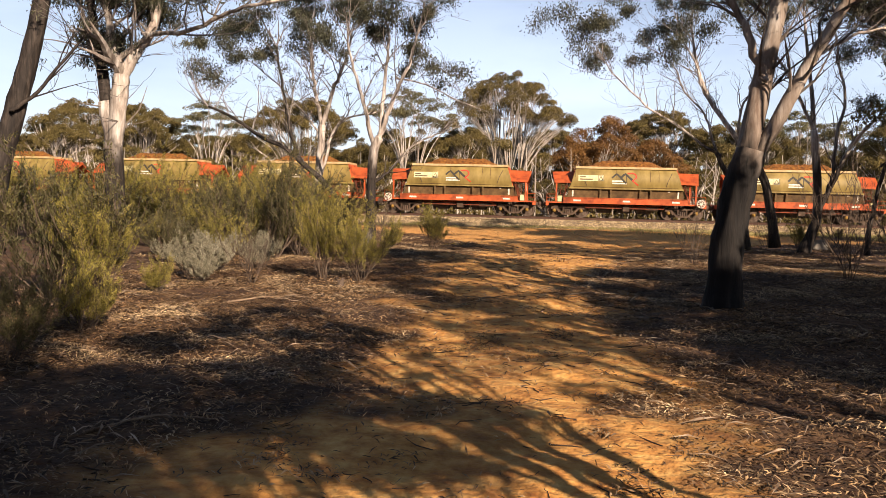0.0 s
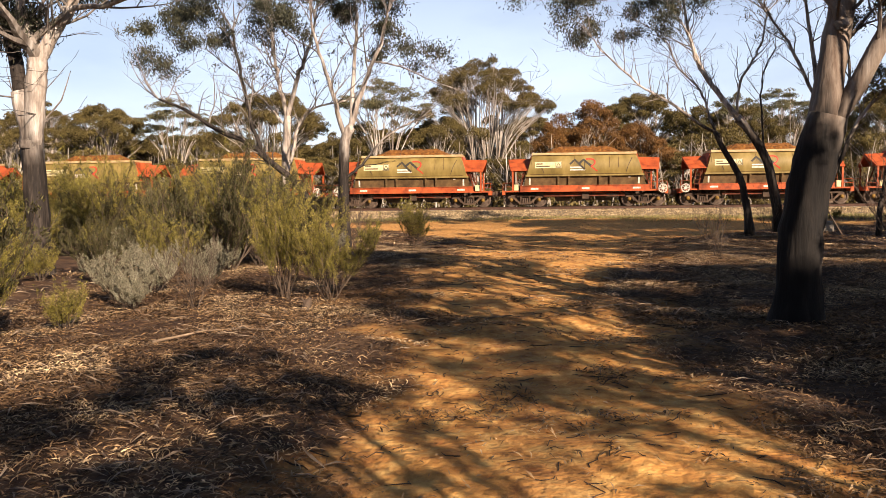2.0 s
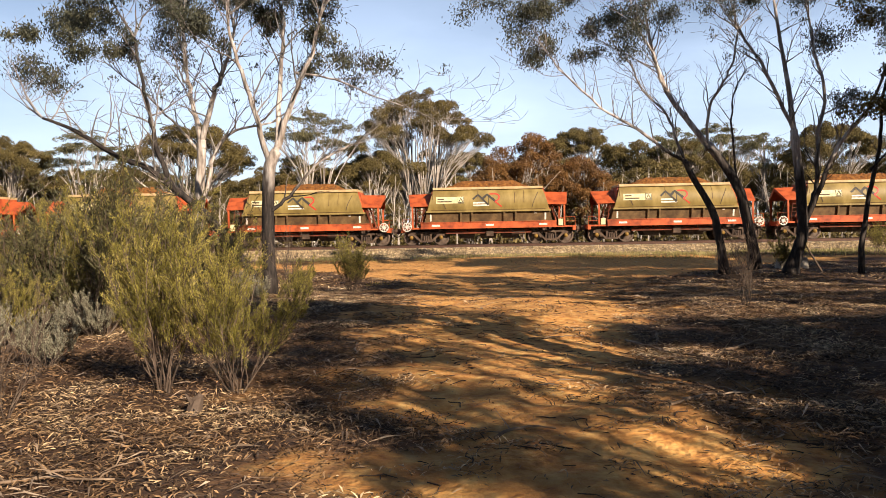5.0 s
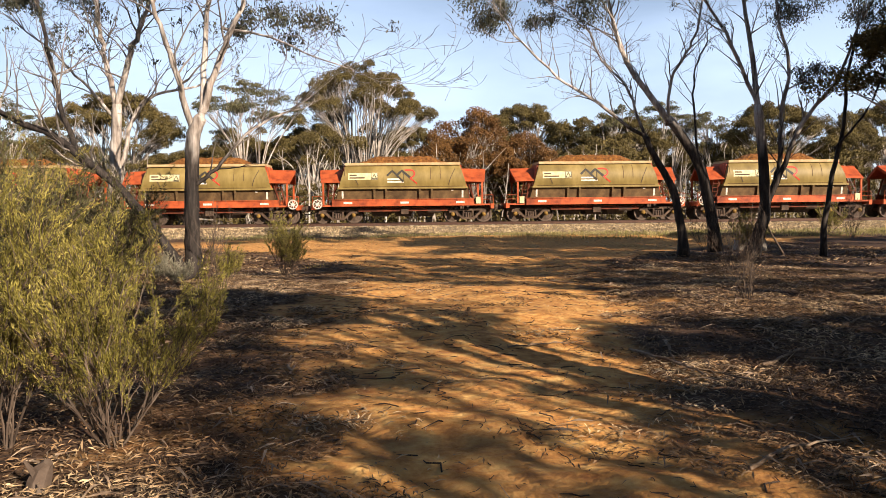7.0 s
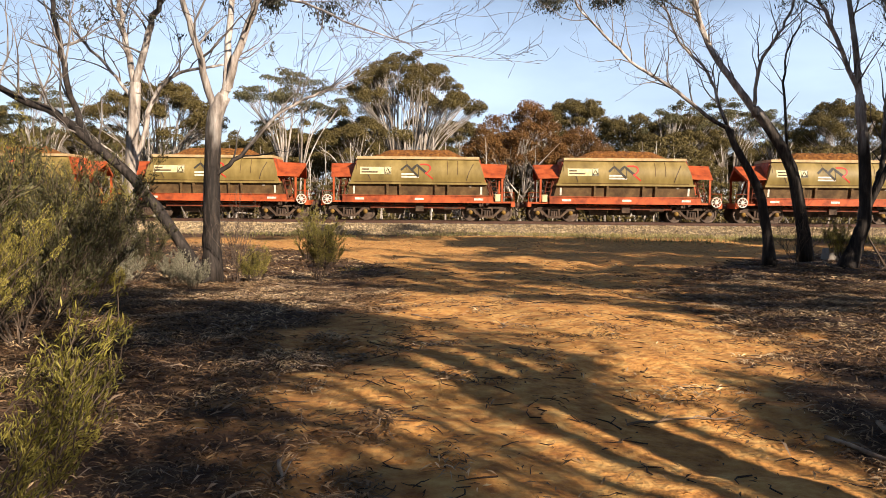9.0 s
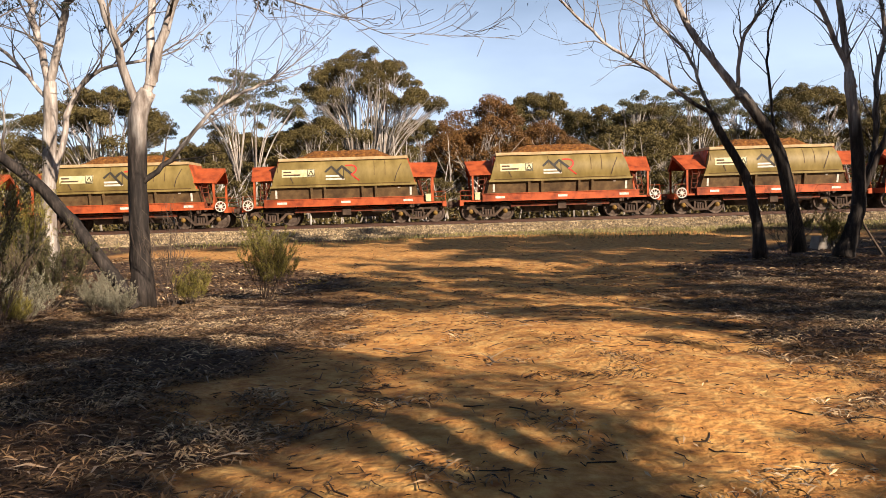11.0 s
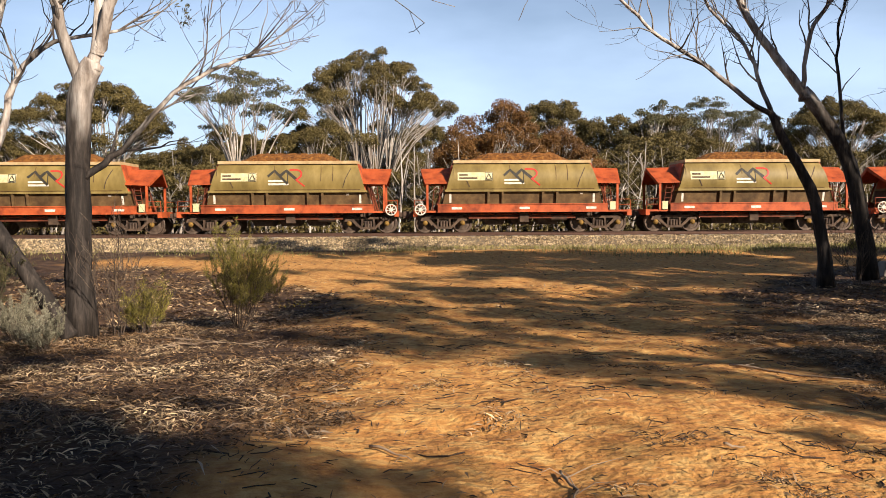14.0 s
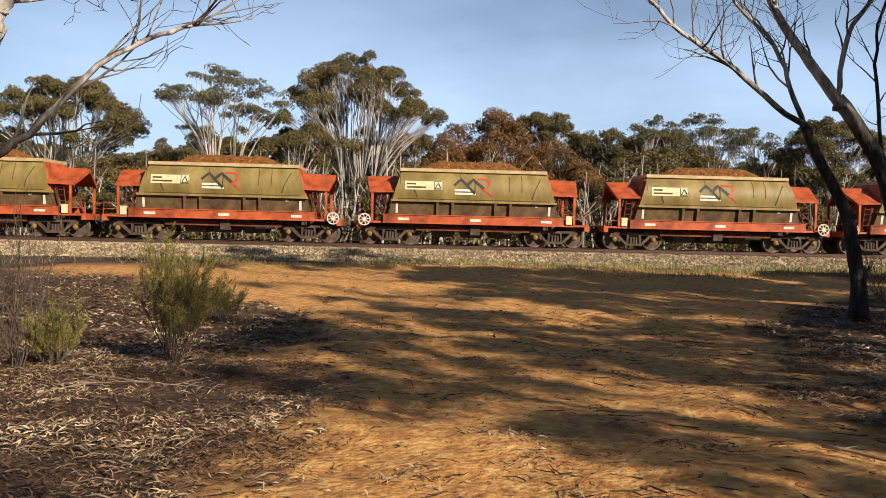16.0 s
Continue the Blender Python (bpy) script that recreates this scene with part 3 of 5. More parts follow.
    sh.box(-0.12, 0.30, -1.25, -0.85, 0.50, 0.95)
    part("valve_box", sh, M_BOGIE, w)
    sh = Shape()
    sh.lathe([(0.02, 1.35), (0.17, 1.4), (0.17, 2.15), (0.02, 2.2)], "x", (0, -1.0, 0.72), 12)
    part("air_tank", sh, M_STEEL, w)
    # ends: deck, gabled cover, posts, ladder, rails
    for e in (-1, 1):
        sh = Shape()
        x0, x1 = sorted((e * 4.0, e * 5.15))
        sh.box(x0, x1, -1.38, 1.38, 0.96, 1.05)
        xa, xb = sorted((e * 4.98, e * 5.18))
        sh.box(xa, xb, -1.40, 1.40, 0.78, 1.06)
        part("end_deck", sh, M_ORANGE, w, "orange end platform and headstock")
        sh = Shape()
        inner, eave, ridge = e * 3.52, e * 4.62, e * 4.82
        for s in (-1, 1):
            a = [(inner, s * 1.46, 2.36), (eave, s * 1.46, 2.33), (ridge, 0, 3.08), (e * 3.25, 0, 3.12)]
            b = [(p[0], p[1], p[2] - 0.04) for p in a]
            sh.block(a, b)
        for s in (-1, 1):
            a = [(eave, s * 1.46, 2.33), (ridge, 0, 3.08), (ridge - e * 0.01, 0, 2.90), (eave, s * 1.34, 2.24)]
            sh.block(a, [(p[0] - e * 0.03, p[1], p[2]) for p in a])
        part("end_cover", sh, M_ORANGE, w, "orange gabled end cover")
        for s in (-1, 1):
            sh = Shape()
            sh.box(e * 4.50 - 0.05, e * 4.50 + 0.05, s * 1.38 - 0.05, s * 1.38 + 0.05, 1.04, 2.34)
            part("post", sh, M_ORANGE, w)
            sh = Shape()
            sh.tube([(e * 3.72, s * 1.18, 2.30), (e * 4.10, s * 1.22, 1.05)], [0.055, 0.055], 6)
            part("brace", sh, M_RUSTY, w)
            sh = Shape()
            sh.tube([(e * 4.50, s * 1.36, 1.55), (e * 5.12, s * 1.36, 1.55), (e * 5.14, s * 1.36, 1.04)], [0.018] * 3, 5)
            sh.tube([(e * 4.50, s * 1.36, 1.30), (e * 5.12, s * 1.36, 1.30)], [0.015] * 2, 5)
            part("handrail", sh, M_ORANGE, w)
        sh = Shape()
        for k in range(5):
            sh.tube([(e * (4.02 - 0.03 * k), -1.26, 1.12 + 0.24 * k), (e * (4.30 - 0.03 * k), -1.26, 1.12 + 0.24 * k)], [0.016] * 2, 5)
        sh.tube([(e * 4.02, -1.26, 1.05), (e * 3.86, -1.26, 2.25)], [0.02] * 2, 5).tube([(e * 4.30, -1.26, 1.05), (e * 4.16, -1.26, 2.25)], [0.02] * 2, 5)
        part("ladder", sh, M_RUSTY, w)
        sh = Shape()
        sh.block([(e * 3.58, -1.30, 1.98), (e * 3.58, 1.30, 1.98), (e * 3.24, 1.10, 3.28), (e * 3.24, -1.10, 3.28)],
                 [(e * 3.66, -1.30, 1.98), (e * 3.66, 1.30, 1.98), (e * 3.32, 1.10, 3.28), (e * 3.32, -1.10, 3.28)])
        part("end_sheet", sh, M_ORANGE, w, "orange sloping end sheet")
        sh = Shape()
        sh.box(min(e * 5.15, e * 5.44), max(e * 5.15, e * 5.44), -0.11, 0.11, 0.74, 0.98)
        sh.box(min(e * 5.38, e * 5.52), max(e * 5.38, e * 5.52), -0.18, 0.18, 0.68, 1.02)
        part("coupler", sh, M_STEEL, w, "rust-dark knuckle coupler")
        sh = Shape()
        sh.tube([(e * 5.15, -0.45, 0.85), (e * 5.35, -0.45, 0.55), (e * 5.52, -0.42, 0.50)], [0.03] * 3, 6)
        part("brake_hose", sh, M_BLACK, w)
        if e == brake_end:
            handwheel((e * 4.83, -1.52, 1.10), w)
            sh = Shape()
            sh.tube([(e * 4.83, -1.50, 1.10), (e * 4.83, -1.20, 1.10), (e * 4.83, -1.20, 0.98)], [0.03] * 3, 6)
            part("brake_spindle", sh, M_STEEL, w)
        else:
            sh = Shape()
            sh.box(e * 4.27 - 0.13, e * 4.27 + 0.13, -1.46, -1.30, 1.06, 1.42).box(e * 4.27 - 0.15, e * 4.27 + 0.15, -1.47, -1.29, 1.40, 1.44)
            part("control_box", sh, M_CREAM, w, "cream control box")
    # markings on both sides
    for s in (-1, 1):
        def plate(name, x0, x1, z0, z1, mat, label="", out=0.0, lean=True):
            """A thin plate that follows the body's lean at its height."""
            def face(z):
                return np.interp(z, [1.30, 1.94] + BODY_Z, [1.30, 1.42] + BODY_Y) if lean else 1.50
            sh = Shape()
            zs = [z0] + [q for q in BODY_Z[1:-1] if z0 < q < z1] + [z1]
            pairs = []
            for za in zs:
                ya = face(za) + 0.006 + out
                pairs.append(((s * -x0, s * ya, za), (s * -x1, s * ya, za)))
            sh.ribbon(pairs, (0, -s * 0.02, 0))
            part(name, sh, mat, w, label)

        def stroke(name, pts, width, mat, out=0.004, label=""):
            """A painted stroke through (x, z) points."""
            sh = Shape()
            fine = [(xa + (xb - xa) * k / 4, za + (zb - za) * k / 4) for (xa, za), (xb, zb) in zip(pts[:-1], pts[1:]) for k in range(4)] + [pts[-1]]
            pairs = []
            for i, (px_, pz_) in enumerate(fine):
                (xa, za), (xb, zb) = fine[max(0, i - 1)], fine[min(len(fine) - 1, i + 1)]
                k = width / 2 / max(1e-6, math.hypot(xb - xa, zb - za))
                ends = []
                for sg in (1, -1):
                    qx, qz = px_ - (zb - za) * k * sg, pz_ + (xb - xa) * k * sg
                    ends.append((s * -qx, s * (np.interp(qz, BODY_Z, BODY_Y) + 0.012 + out), qz))
                pairs.append(tuple(ends))
            sh.ribbon(pairs, (0, -s * 0.018, 0))
            part(name, sh, mat, w, label)

        for x in (-3.12, 0.08, 3.24):
            plate("marker_plate", x - 0.24, x + 0.24, 1.10, 1.21, M_WHITE, "small white marker plate", lean=False)
        for x in (-3.42, 3.38):
            plate("white_stripe", x - 0.05, x + 0.05, 1.42, 1.83, M_WHITE)
        plate("number_panel", -3.08, -1.80, 2.46, 2.84, M_CREAM, "cream number panel")
        for z, x1 in ((2.72, -2.60), (2.57, -2.15)):
            plate("number_bar", -3.00, x1, z - 0.035, z + 0.035, M_BOGIE, out=0.012)
        plate("symbol_panel", -1.80, -1.42, 2.45, 2.86, M_CREAM, out=0.002)
        stroke("triangle_symbol", [(-1.74, 2.52), (-1.61, 2.78), (-1.48, 2.52), (-1.74, 2.52)], 0.035, M_BLACK, 0.016)
        stroke("symbol_border", [(-1.78, 2.47), (-1.78, 2.84), (-1.44, 2.84), (-1.44, 2.47), (-1.78, 2.47)], 0.02, M_BLACK, 0.012)
        stroke("emblem_peak", [(-0.90, 2.68), (-0.60, 2.96), (0.02, 2.33)], 0.11, M_BLACK)
        stroke("emblem_peak", [(-0.36, 2.68), (-0.06, 2.96), (0.46, 2.52)], 0.13, M_BLACK)
        stroke("emblem_stem", [(0.02, 2.80), (0.02, 2.33)], 0.035, M_BLACK)
        bow = [(0.10, 2.99), (0.42, 3.00), (0.58, 2.95), (0.66, 2.84), (0.64, 2.70), (0.52, 2.58), (0.40, 2.52)]
        stroke("emblem_bow", bow, 0.075, M_RED, label="red curve of the painted emblem")
        stroke("emblem_leg", [(0.40, 2.54), (0.80, 2.22)], 0.065, M_RED)
        plate("lettering_bar", -0.88, -0.18, 2.43, 2.52, M_WHITE, "worn white lettering")
        plate("lettering_bar", -0.88, 0.06, 2.28, 2.37, M_WHITE, "worn white lettering")
        stroke("weld_seam", [(-2.66, 2.46), (-2.52, 2.16)], 0.035, M_STEEL)
        stroke("weld_seam", [(2.95, 3.05), (2.70, 2.55), (2.58, 2.15)], 0.035, M_STEEL)
        for x in (-3.30, -0.62, 1.55, 2.10):
            stroke("rust_streak", [(x, 3.20), (x + 0.02, 2.95), (x + 0.01, 2.70 if x < 0 else 2.45)], 0.03, M_OLIVE_LOW, 0.0)
        stroke("body_seam", [(-3.38, 2.06), (3.38, 2.06)], 0.03, M_OLIVE_LOW, 0.0)
        plate("small_plate", 2.72, 2.86, 1.80, 1.87, M_WHITE)
    # bogies
    for bx in (-3.72, 3.72):
        bogie = part("bogie", Shape().box(bx - 0.22, bx + 0.22, -0.95, 0.95, 0.42, 0.70).box(bx - 0.6, bx + 0.6, -0.3, 0.3, 0.5, 0.74), M_STEEL, w, "dusty cast-steel bogie")
        for s in (-1, 1):
            y0, y1 = s * 0.93, s * 1.08
            sh = Shape()
            for poly in ([(-1.12, 0.56), (-0.70, 0.56), (-0.66, 0.72), (-1.05, 0.72)], [(0.70, 0.56), (1.12, 0.56), (1.05, 0.72), (0.66, 0.72)],
                         [(-0.95, 0.66), (0.95, 0.66), (0.90, 0.78), (-0.90, 0.78)],
                         [(-0.80, 0.58), (-0.68, 0.66), (-0.28, 0.26), (-0.36, 0.20)], [(0.80, 0.58), (0.68, 0.66), (0.28, 0.26), (0.36, 0.20)],
                         [(-0.38, 0.18), (0.38, 0.18), (0.34, 0.29), (-0.34, 0.29)],
                         [(-0.34, 0.28), (-0.25, 0.28), (-0.22, 0.68), (-0.31, 0.68)], [(0.34, 0.28), (0.25, 0.28), (0.22, 0.68), (0.31, 0.68)]):
                sh.block([(bx + px_, y0, pz_) for px_, pz_ in poly], [(bx + px_, y1, pz_) for px_, pz_ in poly])
            part("side_frame", sh, M_BOGIE, bogie)
            for sx in (-0.13, 0.0, 0.13):
                sh = Shape()
                sh.lathe([(0.055, 0.28), (0.055, 0.56)], "z", (bx + sx, s * 1.02, 0), 8)
                part("spring", sh, M_STEEL, bogie)
            for ax in (-0.89, 0.89):
                sh = Shape()
                sh.lathe([(0.12, 0.0), (0.12, s * 0.06), (0.08, s * 0.10), (0.03, s * 0.12)], "y", (bx + ax, s * 1.06, 0.46), 12)
                part("bearing_cap", sh, M_YELLOW, bogie, "yellow bearing cap")
        for ax in (-0.89, 0.89):
            sh = Shape()
            sh.lathe([(0.07, -0.98), (0.07, -0.80), (0.12, -0.80), (0.36, -0.76), (0.38, -0.81), (0.46, -0.81), (0.465, -0.70), (0.50, -0.68), (0.50, -0.65),
                      (0.10, -0.65), (0.08, -0.5), (0.08, 0.5), (0.10, 0.65), (0.50, 0.65), (0.50, 0.68), (0.465, 0.70), (0.46, 0.81), (0.38, 0.81), (0.36, 0.76),
                      (0.12, 0.80), (0.07, 0.80), (0.07, 0.98)], "y", (0, 0, 0), 26)
            wheel = part("wheelset", sh, M_TREAD, bogie, "steel wheels on one axle")
            wheel.location = (bx + ax, 0, 0.46)
    return w


WAGONS = []


def build_train():
    kinds = {1: wagon(1), -1: wagon(-1)}
    used = set()
    for k in range(-6, 23):
        e = 1 if k % 2 == 0 else -1
        if e in used:
            w = copy_thing(kinds[e], pose(0, TRACK_Y, RAIL_Z))
        else:
            w = kinds[e]
            used.add(e)
        WAGONS.append((k, w))


build_train()


# ---- trees ----
def smooth_line(pts, per=4):
    """A rounder line through the points."""
    p = [Vector(q) for q in pts]
    p = [p[0] * 2 - p[1]] + p + [p[-1] * 2 - p[-2]]
    out = []
    for i in range(1, len(p) - 2):
        for k in range(per):
            t = k / per
            out.append(0.5 * ((2 * p[i]) + (p[i + 1] - p[i - 1]) * t + (2 * p[i - 1] - 5 * p[i] + 4 * p[i + 1] - p[i + 2]) * t * t
                              + (3 * p[i] - p[i - 1] - 3 * p[i + 1] + p[i + 2]) * t ** 3))
    out.append(p[-2])
    return out


def gum_tree(label, limbs, rough_to, seed, crown=1.0, leaf_from=4.6, leafy=1.0, mat=None, tufts=18, tuft_size=1.0, leaf_wide=1.35, heavy=0.0, reach=1.0, thick=1.0, dark=()):
    """A gum tree from the centre lines of its trunk and limbs; twigs and leaves grow from the limbs."""
    rng = random.Random(seed)
    nrng = np.random.default_rng(seed)
    tree = tagged(new("gum_tree"), label, "tree", "gum trees")
    base = Vector(limbs[0][0][0])
    tree.location = base
    leaves = []
    branch_shape = Shape()

    def mask_at(z):
        return min(1.0, max(0.0, (rough_to - z) / 0.9 + 0.5))

    def grow(start, direction, length, radius, depth):
        pts, p, d = [start], Vector(start), Vector(direction).normalized()
        n = max(3, int(length / 0.28))
        for i in range(n):
            d = (d + Vector((rng.gauss(0, 0.19), rng.gauss(0, 0.19), rng.gauss(0.035, 0.15)))).normalized()
            p = p + d * (length / n)
            pts.append(p.copy())
        radii = [max(0.004, radius * (1 - 0.8 * i / n)) for i in range(n + 1)]
        branch_shape.tube([q - base for q in pts], radii, 5 if depth < 2 else 4, [max(mask_at(q.z), 0.35 + 0.13 * depth) for q in pts], cap=False)
        if depth < 3:
            for i in range(1, n + 1):
                if rng.random() < (0.62 if depth < 2 else 0.75):
                    side = Vector((rng.gauss(0, 1), rng.gauss(0, 1), rng.gauss(0.25, 0.6))).normalized()
                    grow(pts[i], d * 0.75 + side * 0.8, length * rng.uniform(0.38, 0.66), radii[i] * 0.7, depth + 1)
        if depth >= 1 and pts[-1].z > leaf_from:
            leaves.append((pts[-1], d))

    first = True
    for number, (line, r0, r1) in enumerate(limbs):
        r0, r1 = r0 * thick, r1 * thick
        if not first:
            back = Vector(line[0]) * 2 - Vector(line[1])
            line = [tuple(Vector(line[0]).lerp(back, 0.22))] + list(line)
        pts = smooth_line(line)
        n = len(pts)
        for i in range(2, n - 1):
            pts[i] += Vector((rng.gauss(0, 1), rng.gauss(0, 1), rng.gauss(0, 0.6))) * (0.006 if r0 > 0.11 else 0.018)
        radii = [r0 + (r1 - r0) * i / (n - 1) for i in range(n)]
        radii[-1] *= 0.9
        if first:
            radii = [r * (1 + 0.45 * math.exp(-i / 1.6)) for i, r in enumerate(radii)]
            pts[0].z -= 0.15
        radii = [r * (1 + rng.uniform(-0.035, 0.035)) for r in radii]
        sh = Shape()
        sh.tube([p - base for p in pts], radii, 12 if r0 > 0.1 else 8, [1.0 if number in dark else mask_at(p.z) for p in pts], lumps=0.09)
        part("trunk" if first else "limb", sh, mat or M_BARK, tree, smooth=True, attr="rough")
        for i in range(n // 3 if not first else n, n):
            if rng.random() < 0.62 * crown:
                d = (pts[i] - pts[i - 1]).normalized()
                side = Vector((rng.gauss(0, 1), rng.gauss(0, 1), rng.gauss(0.5, 0.5))).normalized()
                grow(pts[i], d * 0.8 + side * 0.85, rng.uniform(0.8, 2.0) * reach, min(0.028, radii[i] * 0.5), 1)
        if not first:
            d = (pts[-1] - pts[-2]).normalized()
            for k in range(3):
                side = Vector((rng.gauss(0, 1), rng.gauss(0, 1), rng.gauss(0.4, 0.5))).normalized()
                grow(pts[-1], d + side * 0.6, rng.uniform(1.2, 2.2) * reach, r1 * 0.75, 0 if crown > 0.8 else 1)
        first = False
    tagged(part("branchwork", branch_shape, mat or M_BARK, tree, "fine grey branches", attr="rough"), kind="stuff")
    if leaves:
        # leaves gather in drooping clumps at the ends of some branches, with bare wood between
        order = sorted(leaves, key=lambda q: heavy * q[0].x - q[0].z * 0.03 - rng.random())
        clumps = []
        for tip, d in order:
            if len(clumps) < tufts and all((tip - o[0]).length > 0.85 for o in clumps):
                clumps.append((tip, d))
        c, d = [], []
        for tip, dr in clumps:
            size = rng.uniform(0.75, 1.35) * tuft_size
            for k in range(5):
                mid = np.array(tuple(tip - base)) + nrng.normal(0, 1, 3) * np.array([0.30, 0.30, 0.20]) * size
                n = int(230 * leafy * size)
                c.append(mid + nrng.normal(0, 1, (n, 3)) * np.array([0.165, 0.165, 0.13]) * size)
                d.append(np.tile(np.array(tuple(dr)), (n, 1)))
        for tip, dr in leaves:
            if rng.random() < 0.1:
                n = int(22 * leafy)
                c.append(np.array(tuple(tip - base)) + nrng.normal(0, 0.08, (n, 3)))
                d.append(np.tile(np.array(tuple(dr)), (n, 1)))
        c, d = np.concatenate(c), np.concatenate(d)
        along = d * 0.3 + nrng.normal(0, 0.6, c.shape) + np.array([0, 0, -1.0])
        me = cards("leaves", c, along, nrng.normal(size=c.shape), nrng.uniform(0.07, 0.14, len(c)), nrng.uniform(0.018, 0.034, len(c)) * leaf_wide, M_LEAF, 0.06)
        ob = new("foliage", me)
        ob.parent = tree
        tagged(ob, "sparse grey-green gum leaves")
    return tree


# centre lines of trunks and limbs, with their radii at both ends
LIMBS_T2 = [
    ([(-6.64, 28.2, -0.01), (-6.64, 28.2, 0.99), (-6.63, 28.2, 2.26), (-6.55, 28.2, 3.27), (-6.36, 28.2, 3.66)], 0.172, 0.153),
    ([(-6.56, 28.2, 3.21), (-6.8, 28, 4.37), (-6.96, 27.8, 5.07), (-7.15, 27.6, 5.87), (-7.34, 27.4, 6.76)], 0.096, 0.038),
    ([(-6.36, 28.2, 3.66), (-6.34, 28.32, 4.3), (-6.32, 28.45, 5.34), (-6.23, 28.58, 6.38), (-6.21, 28.7, 7.3)], 0.102, 0.038),
    ([(-6.26, 28.2, 3.97), (-5.9, 28.05, 4.89), (-5.56, 27.9, 5.61), (-5.23, 27.75, 6.31), (-5.03, 27.6, 6.99)], 0.096, 0.038),
    ([(-6.47, 28.2, 2.11), (-6.08, 28.4, 2.47), (-5.55, 28.6, 3.14), (-4.94, 28.8, 3.63), (-4.45, 29, 3.86)], 0.057, 0.025),
    ([(-5.58, 28, 5.63), (-4.64, 27.6, 5.38), (-3.85, 27.2, 4.95), (-2.86, 26.8, 4.55)], 0.038, 0.013),
    ([(-6.84, 28, 0.1), (-7.57, 28.06, 1.16), (-8.23, 28.12, 1.97), (-9.09, 28.19, 2.69), (-9.82, 28.25, 3.27), (-10.62, 28.31, 3.58), (-11.42, 28.38, 4.07), (-11.97, 28.44, 4.39), (-12.78, 28.5, 4.7)], 0.132, 0.038),
    ([(-9.1, 28.2, 2.69), (-9.42, 28.36, 3.23), (-9.75, 28.52, 4.13), (-9.95, 28.68, 4.92), (-10.22, 28.84, 5.85), (-10.42, 29, 6.92)], 0.083, 0.038),
]
LIMBS_T3 = [
    ([(-9.53, 31.2, 0.27), (-9.51, 31.2, 1.44), (-9.45, 31.2, 2.46), (-9.37, 31.2, 3.47), (-9.32, 31.2, 4.33)], 0.16, 0.131),
    ([(-9.32, 31.2, 4.26), (-9.58, 31.35, 5.21), (-9.76, 31.5, 5.96), (-9.92, 31.65, 6.71), (-10.03, 31.8, 7.77)], 0.094, 0.044),
    ([(-9.32, 31.2, 4.26), (-9.0, 31.02, 5.24), (-8.66, 30.85, 5.98), (-8.39, 30.68, 6.5), (-8.06, 30.5, 7.42)], 0.102, 0.044),
    ([(-9.45, 31.2, 2.02), (-9.2, 31.43, 3.21), (-9.06, 31.65, 4.04), (-8.47, 31.88, 4.67), (-7.41, 32.1, 4.92)], 0.087, 0.029),
    ([(-9.42, 31.2, 3.9), (-9.83, 31.33, 4.48), (-10.47, 31.45, 5.14), (-11.11, 31.58, 5.8), (-11.9, 31.7, 6.39)], 0.051, 0.022),
]
LIMBS_T6 = [
    ([(7.54, 35.4, -0.1), (7.43, 35.4, 0.79), (7.25, 35.4, 1.68), (6.96, 35.4, 2.38), (6.53, 35.4, 3.07), (6.2, 35.4, 3.77)], 0.187, 0.116),
    ([(6.2, 35.4, 3.73), (5.35, 35.27, 4.26), (4.42, 35.13, 4.92), (3.5, 35, 5.4), (2.76, 34.87, 6.05), (1.86, 34.73, 6.86), (1.4, 34.6, 7.49)], 0.089, 0.027),
    ([(6.2, 35.4, 3.77), (5.99, 35.56, 4.48), (5.7, 35.72, 5.38), (4.91, 35.88, 6.27), (4.55, 36.04, 7.18), (3.84, 36.2, 7.92)], 0.08, 0.027),
]
LIMBS_T6B = [
    ([(8.75, 35.8, 0.05), (8.58, 35.8, 1.17), (8.25, 35.8, 2.6), (7.67, 35.8, 3.65), (7.1, 35.8, 4.36)], 0.235, 0.181),
    ([(7.1, 35.8, 4.32), (6.57, 35.9, 5.07), (5.94, 36, 5.96), (5.57, 36.1, 6.86), (5.29, 36.2, 7.95), (5.09, 36.3, 9.22)], 0.163, 0.054),
    ([(7.1, 35.8, 4.36), (7.15, 35.57, 5.57), (7.57, 35.35, 6.41), (7.8, 35.12, 7.06), (7.93, 34.9, 8.04)], 0.081, 0.036),
    ([(8.15, 35.8, 2.86), (8.06, 36.03, 4.76), (8.19, 36.27, 6.05), (8.69, 36.5, 7.01)], 0.063, 0.027),
    ([(5.49, 35.8, 6.71), (5.22, 35.55, 7.45), (4.59, 35.3, 8.41)], 0.072, 0.036),
]
